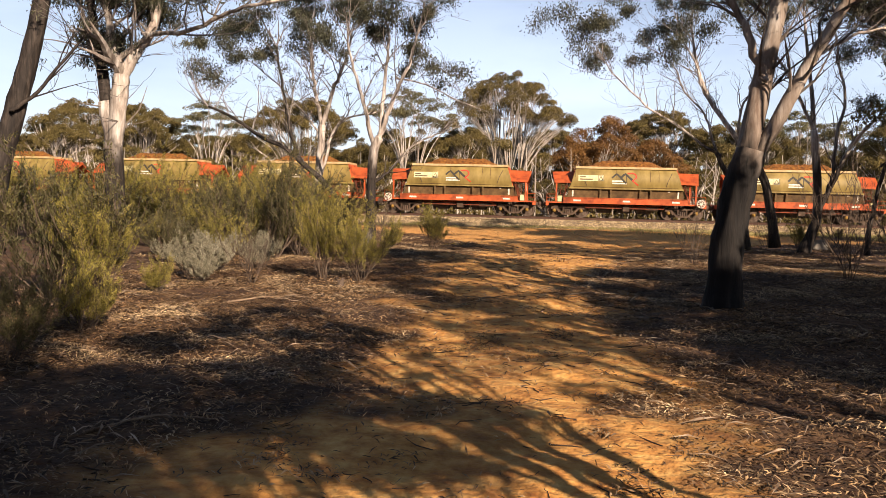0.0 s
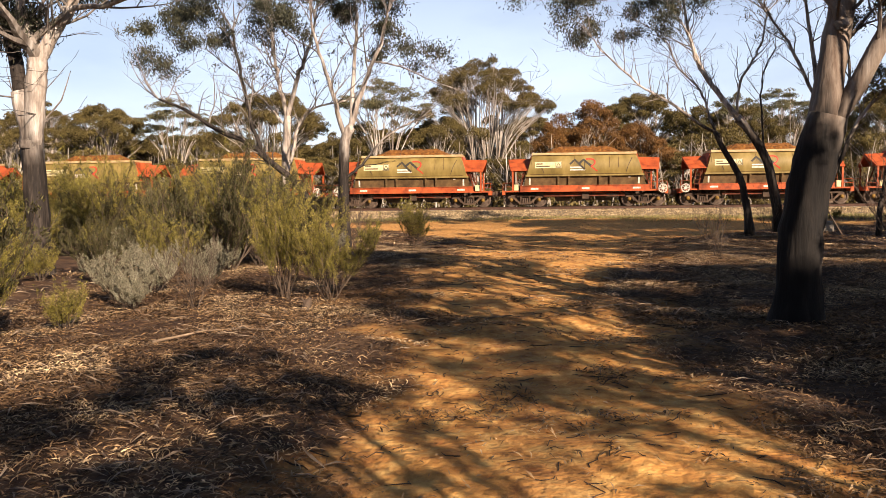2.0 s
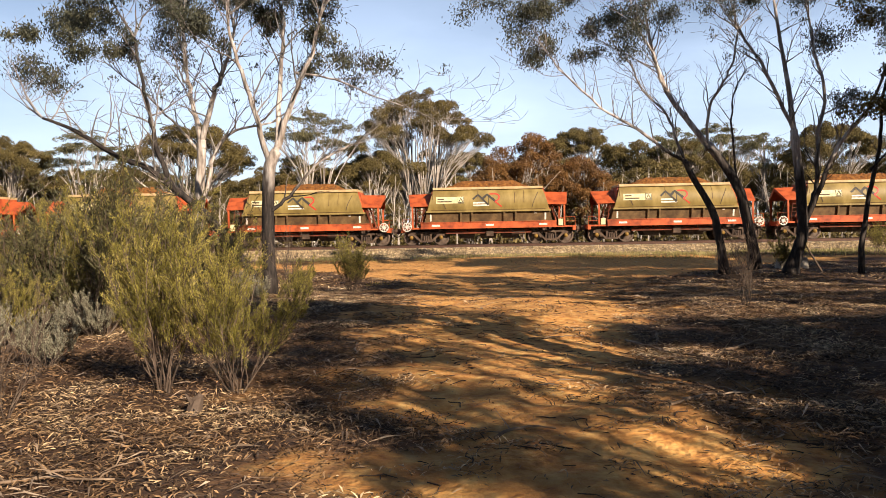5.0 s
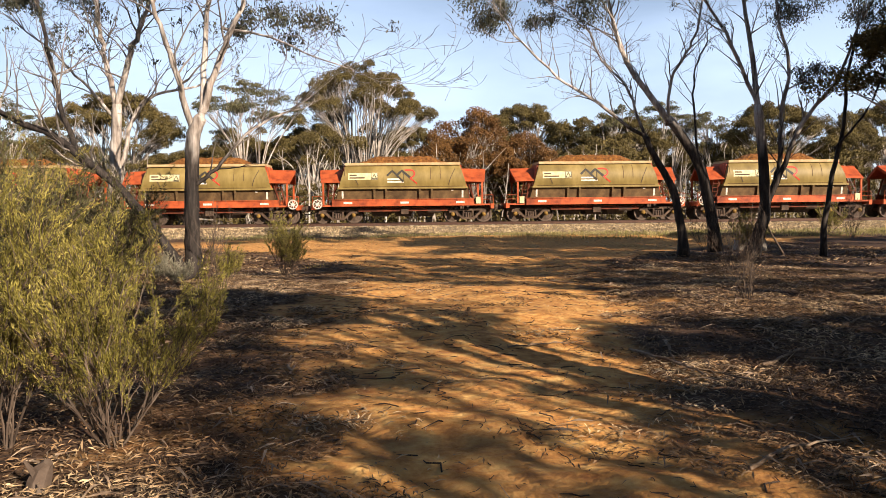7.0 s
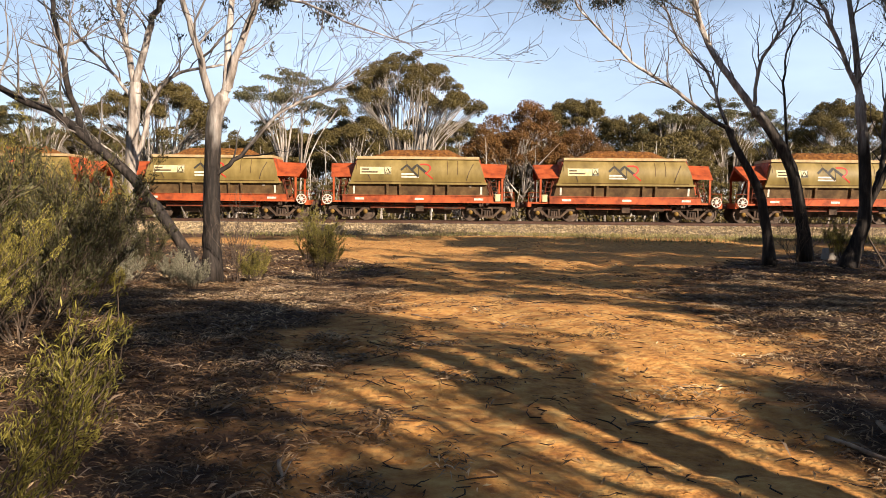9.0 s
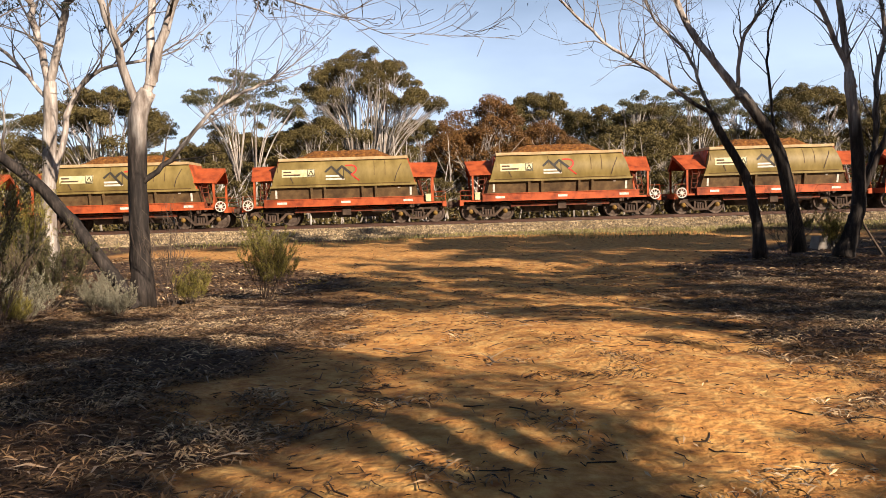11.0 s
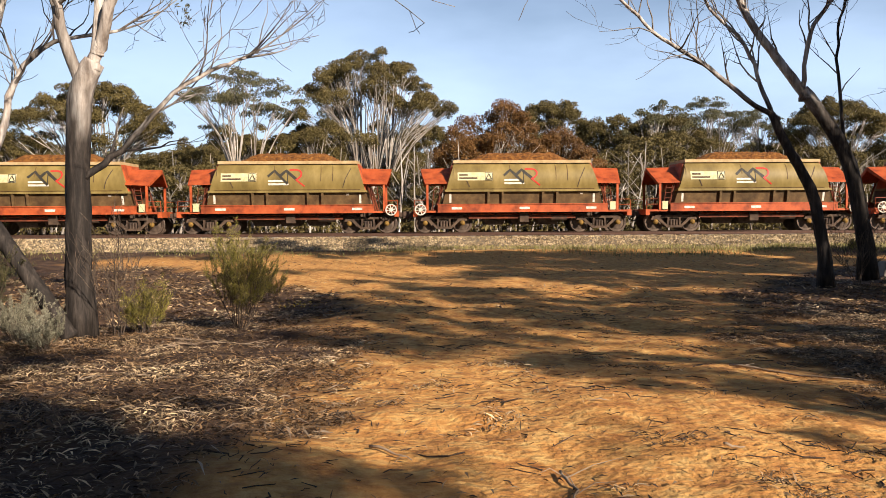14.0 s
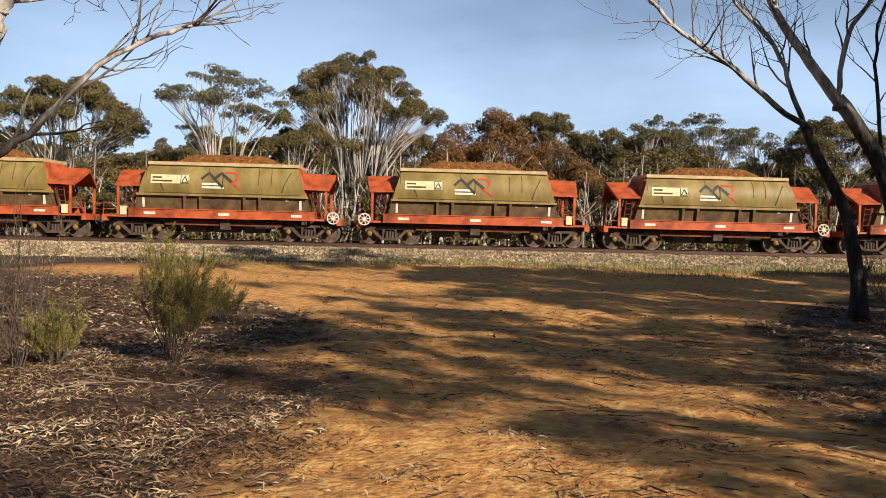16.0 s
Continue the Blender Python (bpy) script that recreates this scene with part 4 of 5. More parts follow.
LIMBS_T5 = [
    ([(9.78, 35.4, -0.31), (10.05, 35.4, 0.5), (10.24, 35.4, 1.21), (10.16, 35.4, 2.98), (9.97, 35.4, 4.73)], 0.267, 0.16),
    ([(9.98, 35.4, 4.64), (9.16, 35.17, 6.24), (8.58, 34.93, 7.21), (7.77, 34.7, 8.15)], 0.098, 0.045),
    ([(9.98, 35.4, 4.64), (9.85, 35.57, 6.33), (9.68, 35.73, 7.76), (9.5, 35.9, 9.37)], 0.134, 0.053),
    ([(10.2, 35.4, 1.3), (10.65, 35.55, 2.29), (10.87, 35.7, 3.01), (10.96, 35.85, 4.45), (11.31, 36, 6.08), (11.05, 36.15, 7.34), (10.87, 36.3, 8.8)], 0.125, 0.045),
    ([(10.36, 35.4, 1.48), (10.69, 35.28, 2.46), (11.26, 35.16, 3.86), (11.65, 35.04, 4.55), (12.43, 34.92, 5.59), (12.96, 34.8, 7.11)], 0.125, 0.045),
]
LIMBS_T5C = [
    ([(12.24, 35.4, -0.35), (12.39, 35.48, 1.47), (12.69, 35.56, 2.82), (13.03, 35.64, 4.16), (13.13, 35.72, 5.51), (13.5, 35.8, 7.24)], 0.103, 0.047),
    ([(12.75, 35.4, 3.47), (13.61, 35.57, 4.34), (14.28, 35.73, 5.51), (14.75, 35.9, 6.68)], 0.056, 0.028),
]
LIMBS_TA = [
    ([(2.28, 12.0, 0.04), (2.29, 12.0, 0.57), (2.33, 12.0, 1.28), (2.44, 12.0, 1.84), (2.56, 12.0, 2.35)], 0.271, 0.247),
    ([(2.52, 12.0, 2.19), (2.64, 12.1, 3.02), (2.79, 12.2, 3.74), (2.91, 12.3, 4.46), (3.0, 12.4, 5.35), (3.04, 12.5, 6.24)], 0.206, 0.09),
    ([(2.61, 12.0, 2.27), (2.93, 11.9, 2.85), (3.27, 11.8, 3.59), (3.57, 11.7, 4.17), (3.86, 11.6, 4.72), (4.12, 11.5, 5.47)], 0.132, 0.058),
    ([(2.66, 12.0, 3.4), (2.49, 12.15, 3.97), (2.31, 12.3, 4.39), (2.09, 12.45, 4.91), (1.77, 12.6, 5.59)], 0.082, 0.037),
    ([(3.33, 12.0, 3.63), (3.6, 12.2, 3.78), (4.02, 12.4, 4.01), (4.45, 12.6, 4.13)], 0.041, 0.016),
]
LIMBS_T1 = [
    ([(-9.52, 16.6, -0.04), (-9.54, 16.6, 0.87), (-9.55, 16.6, 1.66), (-9.59, 16.6, 2.63), (-9.75, 16.6, 3.47)], 0.216, 0.182),
    ([(-9.72, 16.6, 3.29), (-9.94, 16.75, 4.21), (-10.16, 16.9, 4.72), (-10.38, 17.05, 5.73), (-10.61, 17.2, 6.75)], 0.148, 0.068),
    ([(-9.57, 16.6, 2.63), (-9.46, 16.6, 3.47), (-9.39, 16.6, 4.05)], 0.205, 0.171),
    ([(-9.39, 16.6, 3.95), (-9.55, 16.43, 4.87), (-9.55, 16.27, 5.53), (-9.68, 16.1, 6.41)], 0.102, 0.046),
    ([(-9.39, 16.6, 3.95), (-9.15, 16.73, 4.51), (-8.89, 16.85, 4.95), (-8.7, 16.98, 5.7), (-8.57, 17.1, 6.44)], 0.148, 0.057),
    ([(-8.72, 16.6, 4.9), (-7.83, 16.38, 4.91), (-7.0, 16.15, 5.14), (-6.19, 15.92, 5.33), (-4.85, 15.7, 5.41)], 0.057, 0.028),
]
LIMBS_T0 = [
    ([(-11.74, 15.5, 0.43), (-11.58, 15.6, 1.83), (-11.26, 15.7, 3.12), (-11.01, 15.8, 4.17), (-10.75, 15.9, 5.46), (-10.56, 16.0, 6.51)], 0.244, 0.149),
    ([(-11.05, 15.5, 3.22), (-10.61, 15.77, 3.71), (-10.14, 16.03, 4.45), (-9.55, 16.3, 5.31)], 0.053, 0.021),
]

gum_tree('pale gum tree with dark lower trunk and leaning second stem', LIMBS_T2, 3.0, 20, crown=0.95, leaf_from=5.2, leafy=1.2, mat=None, tufts=26, tuft_size=0.95, thick=1.0, dark=(6, 7))
gum_tree('white-barked gum tree with twisting limbs', LIMBS_T3, 0.6, 21, crown=1.3, leaf_from=5.4, leafy=1.2, mat=None, tufts=24, tuft_size=0.95, thick=1.0, dark=())
gum_tree('slender dark gum tree leaning over the clearing', LIMBS_T6, 4.3, 22, crown=1.7, leaf_from=7.0, mat=None, tufts=12, tuft_size=1.1, thick=0.8, dark=())
gum_tree('dark-based gum tree with pale arching limbs', LIMBS_T6B, 4.2, 23, crown=1.4, leaf_from=7.2, mat=None, tufts=14, tuft_size=1.1, thick=0.8, dark=(3,))
gum_tree('forked gum tree with a dark stocking of rough bark', LIMBS_T5, 3.6, 24, crown=1.3, leaf_from=6.4, mat=None, tufts=16, tuft_size=1.1, thick=0.85, dark=())
gum_tree('thin dark gum sapling beside the clearing', LIMBS_T5C, 9.0, 25, crown=0.7, leaf_from=5.5, mat=None, tufts=6, thick=0.9, dark=())
gum_tree('gum tree with a fire-blackened lower trunk', LIMBS_TA, 2.45, 26, crown=1.3, leaf_from=5.0, leafy=1.8, mat=M_BURNT, tufts=24, tuft_size=0.9, leaf_wide=0.8, heavy=2.0, reach=0.75, thick=0.88, dark=())
gum_tree('pale forked gum tree rising from the scrub', LIMBS_T1, 2.6, 27, crown=1.2, leaf_from=4.4, leafy=1.4, mat=None, tufts=30, tuft_size=0.85, leaf_wide=0.9, thick=1.0, dark=(1,))
gum_tree('leaning gum tree with brown peeling bark', LIMBS_T0, 6.0, 28, crown=1.3, leaf_from=4.2, leafy=1.4, mat=None, tufts=14, tuft_size=0.85, leaf_wide=0.8, thick=1.0, dark=())


def random_gum(x, y, height, seed, label="gum tree standing beside the track", crown=1.3):
    """A gum that splits low into a few rising limbs."""
    rng = random.Random(seed)
    z = ground_height(x, y)
    fork = height * rng.uniform(0.28, 0.4)
    lean = rng.uniform(-0.3, 0.3)
    limbs = [([(x, y, z), (x + lean * 0.3, y, z + fork * 0.5), (x + lean, y + 0.1, z + fork)], 0.17, 0.13)]
    for k in range(4):
        q = k * math.pi / 2 + rng.uniform(-0.6, 0.6)
        o = height * rng.uniform(0.16, 0.30)
        limbs.append(([(x + lean, y + 0.1, z + fork - 0.1), (x + lean + o * 0.35 * math.cos(q), y + o * 0.35 * math.sin(q), z + fork + (height - fork) * 0.3),
                       (x + lean + o * 0.7 * math.cos(q), y + o * 0.7 * math.sin(q), z + fork + (height - fork) * 0.6),
                       (x + lean + o * math.cos(q), y + o * math.sin(q), z + height * 0.82)], 0.09, 0.04))
    return gum_tree(label, limbs, fork * 0.8, seed, crown=crown, leaf_from=height * 0.45, tufts=24, reach=1.15)


# gums behind and beside the start of the walk, whose shade falls over the track
for i, (x, y, h) in enumerate([(8.8, 20.5, 7.5), (8.4, 17.4, 7.0), (10.6, 24.5, 8.0)]):
    random_gum(x, y, h, 60 + i)


# ---- woodland behind the railway ----
def far_tree(name, seed, height, half, crown_depth, leaf_mat, pads, card, stems, flat=0.5, density=95, label="", hang=0.2, pad=(0.18, 0.29)):
    """A mallee gum: pale stems fanning up into a dome of separate leafy pads, each pad of several puffs."""
    rng = random.Random(seed)
    nrng = np.random.default_rng(seed)
    tree = tagged(new(name), label, "tree", "woodland trees")
    wood = Shape()
    centres = []
    for i in range(pads):
        r = half * math.sqrt((i + 0.5) / pads) * rng.uniform(0.85, 1.1)
        q = i * 2.39996 + rng.uniform(-0.35, 0.35)
        z = height - crown_depth * (r / half) ** 2 * 0.8 - rng.uniform(0, 0.22) * crown_depth
        if rng.random() < hang:
            z -= rng.uniform(0.2, 0.5) * crown_depth
            r *= rng.uniform(0.6, 1.1)
        size = rng.uniform(*pad) * half
        centres.append((r * math.cos(q), r * math.sin(q) * 0.85, z - size * flat, size))
    for i in range(stems):
        q = 2 * math.pi * i / stems + rng.uniform(-0.5, 0.5)
        o = rng.uniform(0.1, 0.5)
        foot = Vector((o * math.cos(q), o * math.sin(q), -0.2))
        mine = [c for c in centres if math.cos(math.atan2(c[1], c[0]) - q) >= max(math.cos(math.atan2(c[1], c[0]) - 2 * math.pi * k / stems) for k in range(stems)) - 0.12]
        if not mine:
            continue
        mean = sum((Vector(c[:3]) for c in mine), Vector()) / len(mine)
        fork = Vector((mean.x * 0.35, mean.y * 0.35, (height - crown_depth) * rng.uniform(0.35, 0.55)))
        wood.tube(smooth_line([foot, foot.lerp(fork, 0.5) + Vector((rng.gauss(0, 0.15), rng.gauss(0, 0.15), 0)), fork], 3), [0.11 - 0.007 * k for k in range(7)], 6)
        for c in mine:
            tip = Vector(c[:3]) + Vector((0, 0, c[3] * 0.1))
            mid = Vector((fork.x + (tip.x - fork.x) * 0.42 + rng.gauss(0, 0.2), fork.y + (tip.y - fork.y) * 0.42, fork.z + (tip.z - fork.z) * rng.uniform(0.5, 0.66)))
            wood.tube(smooth_line([fork, mid, tip], 3), [0.055 - 0.0065 * k for k in range(7)], 5, cap=False)
            for k in range(3):
                end = tip + Vector((rng.gauss(0, 0.6) * c[3], rng.gauss(0, 0.6) * c[3], rng.uniform(0.0, 0.3) * c[3]))
                st = mid.lerp(tip, rng.uniform(0.0, 0.6))
                wood.tube([st, st.lerp(end, 0.5) + Vector((rng.gauss(0, 0.12), rng.gauss(0, 0.12), -0.08)), end], [0.03, 0.02, 0.012], 4, cap=False)
    part("trunk", wood, M_FARBARK, tree, "pale bare stems")
    c, a = [], []
    for x, y, z, r in centres:
        for k in range(7):
            rs = r * rng.uniform(0.34, 0.56)
            q, o = rng.uniform(0, 2 * math.pi), r * rng.uniform(0.1, 0.95)
            mid = np.array([x + o * math.cos(q), y + o * math.sin(q), z + (r * 0.55 * (1 - (o / r) ** 2) + rng.uniform(-0.35, 0.2) * r) * flat])
            n = int(density * 2 * math.pi * rs * rs) + 12
            d = rand_dirs(nrng, n)
            d[:, 2] = np.abs(d[:, 2]) * np.where(nrng.random(n) < 0.82, 1, -0.6)
            c.append(mid + d * nrng.uniform(0.7, 1.08, n)[:, None] * np.array([rs, rs, rs * min(1.0, flat * 1.25)]))
            a.append(d)
    c, a = np.concatenate(c), np.concatenate(a)
    n = len(c)
    along = nrng.normal(size=(n, 3)) + np.array([0, 0, 0.3])
    across = np.cross(along, a + nrng.normal(0, 0.5, (n, 3)))
    ob = new("crown", cards("crown", c, along, across, nrng.uniform(0.7, 1.3, n) * card, nrng.uniform(0.45, 0.75, n) * card, leaf_mat, 0.1))
    ob.parent = tree
    return tree


FAR = {
    "big": far_tree("woodland_tree", 101, 14.4, 6.0, 5.2, M_FARLEAF, 64, 0.14, 9, 0.85, 110, "tall spreading gum with a domed olive crown", 0.14, (0.12, 0.20)),
    "wide": far_tree("woodland_tree", 102, 10.8, 5.2, 3.6, M_FARLEAF, 44, 0.14, 7, 0.75, 100, "broad olive-crowned gum with pale stems", 0.2, (0.15, 0.24)),
    "umbrella": far_tree("woodland_tree", 103, 11.4, 4.3, 3.2, M_FARGREY, 26, 0.13, 3, 0.42, 45, "open flat-topped gum with thin layered foliage", 0.3),
    "round": far_tree("woodland_tree", 104, 9.6, 3.6, 3.4, M_FARLEAF, 27, 0.14, 4, 0.85, 90, "olive-green mallee gum with a rounded crown", 0.4),
    "thin": far_tree("woodland_tree", 105, 11.0, 3.0, 3.8, M_FARGREY, 20, 0.13, 4, 0.7, 55, "sparse grey-green gum with pale stems", 0.45),
    "russet": far_tree("woodland_tree", 106, 8.3, 4.0, 4.4, M_REDLEAF, 44, 0.13, 5, 0.9, 100, "russet-leaved bushy tree behind the railway", 0.3),
    "low": far_tree("woodland_tree", 107, 6.0, 2.7, 3.8, M_FARLEAF, 30, 0.13, 4, 0.9, 90, "low dark bushy gum", 0.55),
}
FAR_USED = set()


def place_far(kind, x, y, scale=1.0, turn=0.0, squash=1.0):
    z = float(base_height(x, y))
    src = FAR[kind]
    m = pose(x, y, z, 0, 0, turn)
    ob = src
    if kind in FAR_USED:
        ob = copy_thing(src, m)
    else:
        FAR_USED.add(kind)
        ob.matrix_basis = m
    ob.scale = (scale, scale, scale * squash)


for kind, x, y, s, t in [("big", -5.4, 80, 0.97, 20), ("umbrella", -13.5, 72, 1.0, 0), ("wide", -24.3, 75, 1.0, 40), ("round", -16.5, 86, 0.98, 10), ("low", -19.8, 80, 1.2, 0),
                         ("russet", 3.3, 71, 1.08, 0), ("wide", 10.6, 95, 1.12, 130), ("round", 15.4, 90, 1.1, 90), ("thin", 18.0, 85, 1.03, 0), ("umbrella", 23.5, 88, 1.0, 80),
                         ("thin", 28.0, 88, 1.0, 120), ("wide", 32.5, 84, 1.0, 220), ("round", -9.3, 74, 0.9, 200), ("umbrella", -35, 78, 0.95, 150), ("wide", -44, 82, 1.0, 300),
                         ("big", -56, 90, 0.85, 90), ("round", -50, 76, 1.0, 33), ("russet", 7.6, 70.5, 0.85, 120), ("round", 40, 86, 1.1, 70), ("wide", 48, 90, 1.1, 15), ("thin", 56, 84, 1.1, 44)]:
    place_far(kind, x, y, s, t)
wrng = random.Random(77)
for i in range(170):
    y = wrng.uniform(70, 126)
    x = wrng.uniform(-0.68, 0.68) * (y + 5)
    kind = wrng.choice(["round", "round", "thin", "round", "wide", "wide"])
    size = wrng.uniform(0.75, 0.98)
    if y < 84:
        kind, size = "low", wrng.uniform(0.85, 1.3)
    place_far(kind, x, y, size, wrng.uniform(0, 360), wrng.uniform(0.8, 1.0))
for i in range(36):
    y = wrng.uniform(65, 76)
    place_far("low", wrng.uniform(-0.65, 0.65) * y, y, wrng.uniform(0.6, 0.95), wrng.uniform(0, 360), wrng.uniform(0.8, 1.0))
# mostly unseen gums added beside the walk to cast shade on it
for kind, x, y, size, turn in [("thin", 4.9, 5.0, 0.66, 60), ("thin", 3.0, -3.0, 0.7, 50), ("round", 8.8, 3.0, 0.7, 40), ("thin", 11.5, 3.0, 0.8, 10),
                               ("round", 12.5, 6.5, 0.85, 200), ("thin", 15.0, 12.0, 0.8, 20), ("wide", 17.0, 33.5, 0.85, 0), ("wide", 23.0, 36.0, 0.85, 80), ("round", 29.0, 33.0, 0.9, 10),
                               ("round", 20.0, 28.0, 0.8, 300), ("thin", 16.0, 24.0, 0.8, 70), ("round", -3.5, -6.0, 0.8, 90), ("thin", 12.0, 17.5, 0.8, 30), ("thin", 12.5, 22.0, 0.8, 230), ("thin", 13.5, 26.0, 0.8, 300), ("big", 15.0, 29.5, 0.9, 33), ("round", 9.8, 6.0, 0.65, 77), ("thin", 6.9, 0.4, 0.7, 15), ("round", 7.6, 3.6, 0.55, 140),
                               ("round", 2.6, -1.6, 0.6, 200), ("thin", 2.4, 1.9, 0.5, 130), ("umbrella", 4.6, 8.6, 0.72, 250), ("thin", 7.5, 15.6, 0.62, 40), ("thin", 10.2, 15.5, 0.62, 110), ("round", 8.0, 8.8, 0.65, 20), ("round", 7.4, 10.2, 0.55, 100)]:
    place_far(kind, x, y, size, turn)
# more bush, unseen, added behind and on both sides to block sky light
for i in range(95):
    q = wrng.uniform(math.radians(125), math.radians(395))
    r = wrng.uniform(20, 46)
    x, y = r * math.cos(q), 8 + r * math.sin(q)
    if y > 28 or (x > -4 and y > -20 and r < 40) or abs(x) < 1.35 * (y + 6):
        continue
    place_far(wrng.choice(["round", "wide", "low", "thin", "big"]), x, y, wrng.uniform(0.75, 1.05), wrng.uniform(0, 360), wrng.uniform(0.85, 1.0))


def build_thicket():
    """Thin bare stems and undergrowth filling the wood behind the railway."""
    rng = random.Random(9)
    sh = Shape()
    for i in range(750):
        y = rng.uniform(63.5, 100)
        x = rng.uniform(-1, 1) * (y * 0.85)
        h = rng.uniform(2.0, 6.0)
        z = float(base_height(x, y))
        lean = Vector((rng.gauss(0, 0.5), rng.gauss(0, 0.4), h))
        p = Vector((x, y, z - 0.1))
        sh.tube([p, p + lean * 0.5 + Vector((rng.gauss(0, 0.2), 0, 0)), p + lean], [0.06, 0.045, 0.02], 4, cap=False)
        for k in range(3):
            st = p + lean * rng.uniform(0.3, 0.8)
            sh.tube([st, st + Vector((rng.gauss(0, 0.7), rng.gauss(0, 0.5), rng.uniform(0.5, 1.6)))], [0.025, 0.01], 4, cap=False)
    ob = new("thicket_stems", sh.mesh("thicket_stems", M_FARBARK))
    tagged(ob, "pale thin stems of the woodland behind the railway", "undergrowth", kind="stuff")
    nrng = np.random.default_rng(10)
    n = 60000
    y = nrng.uniform(64, 108, n)
    x = nrng.uniform(-1, 1, n) * y * 0.85
    clump = np.sin(x * 1.3 + np.sin(y)) * np.sin(y * 1.1 + x * 0.3)
    top = 0.8 + 2.2 * np.clip(clump + 0.35, 0, 1)
    z = base_height(x, y) + nrng.random(n) ** 0.8 * top
    c = np.stack([x, y, z], -1)
    me = cards("undergrowth", c, nrng.normal(size=(n, 3)) + [0, 0, 0.6], nrng.normal(size=(n, 3)), nrng.uniform(0.2, 0.45, n), nrng.uniform(0.08, 0.2, n), M_FARLEAF, 0.1)
    tagged(new("undergrowth", me), "olive undergrowth of the woodland behind the railway", "undergrowth", kind="stuff")


build_thicket()


# ---- shrubs ----
def shrub(label, seed, height, spread_, stems, leaf_mat, per_stem, leaf_len, leaf_wid, leafy_from=0.35, fork=2, droop=0.0, name="shrub", group="shrubs"):
    """Stems fanning from the root, forked, with fine leaves along their upper parts."""
    rng = random.Random(seed)
    nrng = np.random.default_rng(seed)
    thing = tagged(new(name), label, "shrub", group)
    wood = Shape()
    c, a = [], []

    def run(p, d, length, radius, depth):
        pts = [p]
        n = 5
        for i in range(n):
            d = (d + Vector((rng.gauss(0, 0.13), rng.gauss(0, 0.13), 0.05 - droop))).normalized()
            pts.append(pts[-1] + d * (length / n))
        wood.tube(pts, [max(0.0025, radius * (1 - 0.75 * i / n)) for i in range(n + 1)], 4, cap=False)
        if depth < fork:
            for i in ((1, 2, 3, 4, 5) if depth == 0 else (2, 3, 5)):
                for k in range(1):
                    side = Vector((rng.gauss(0, 1), rng.gauss(0, 1), 0.4)).normalized()
                    run(pts[i], d + side * 0.5, length * rng.uniform(0.4, 0.68), radius * 0.62, depth + 1)
        if per_stem and pts[-1].z > leafy_from * height * rng.uniform(0.6, 1.1):
            m = int(per_stem * length / height * 2) + 2
            u = nrng.uniform(0.5 if depth else 0.8, 1.08, m)
            q = np.array([tuple(v) for v in pts])
            pos = np.stack([np.interp(u * n, np.arange(n + 1), q[:, k]) for k in range(3)], -1)
            c.append(pos + nrng.normal(0, leaf_len * 0.45, (m, 3)))
            a.append(np.tile(np.array(tuple(d)), (m, 1)) + nrng.normal(0, 0.45, (m, 3)))

    for i in range(stems):
        q = 2 * math.pi * i / stems + rng.uniform(-0.4, 0.4)
        tilt = rng.uniform(0.05, 1.0) * spread_
        d = Vector((math.cos(q) * tilt, math.sin(q) * tilt, 1.0)).normalized()
        run(Vector((0.05 * math.cos(q), 0.05 * math.sin(q), -0.03)), d, height * rng.uniform(0.6, 0.95), 0.0085 * height ** 0.5, 0)
    tagged(part("stemwork", wood, M_TWIG, thing, "fine woody stems"), kind="stuff")
    if c:
        c, a = np.concatenate(c), np.concatenate(a)
        n = len(c)
        ob = new("foliage", cards("foliage", c, a, nrng.normal(size=(n, 3)), nrng.uniform(0.7, 1.3, n) * leaf_len, nrng.uniform(0.7, 1.3, n) * leaf_wid, leaf_mat, 0.05))
        ob.parent = thing
    return thing


SHRUBS = {
    "broom": shrub("upright broom shrub with yellow-green needle foliage", 201, 1.25, 0.45, 11, M_NEEDLE, 130, 0.032, 0.0055, 0.55, fork=3),
    "broad": shrub("fan-shaped broom shrub, yellow-green over bare grey stems", 202, 1.15, 1.05, 12, M_NEEDLE, 120, 0.032, 0.0055, 0.5, fork=3),
    "dark": shrub("dense dark green scrub bush", 203, 1.3, 1.5, 13, M_DARKNEEDLE, 55, 0.048, 0.012, 0.2, fork=3),
    "grey": shrub("low rounded grey saltbush", 204, 0.6, 1.5, 12, M_GREYLEAF, 45, 0.024, 0.011, 0.15, fork=3),
    "bare": shrub("leafless twiggy brown shrub", 205, 1.2, 0.8, 7, M_TWIG, 0, 0.03, 0.01, 0.2, fork=3),
    "tall": shrub("tall wispy yellow-green scrub bush", 206, 2.1, 0.6, 9, M_NEEDLE, 62, 0.06, 0.012, 0.5, fork=3),
    "low": shrub("low yellow-green tussock bush", 207, 0.5, 1.0, 10, M_NEEDLE, 34, 0.032, 0.007, 0.1, fork=3),
}
SHRUB_USED = set()


def plant(kind, x, y, scale=1.0, turn=0.0):
    src = SHRUBS[kind]
    m = pose(x, y, ground_height(x, y), 0, 0, turn)
    if kind in SHRUB_USED:
        ob = copy_thing(src, m)
    else:
        SHRUB_USED.add(kind)
        ob = src
        ob.matrix_basis = m
    ob.scale = (scale,) * 3


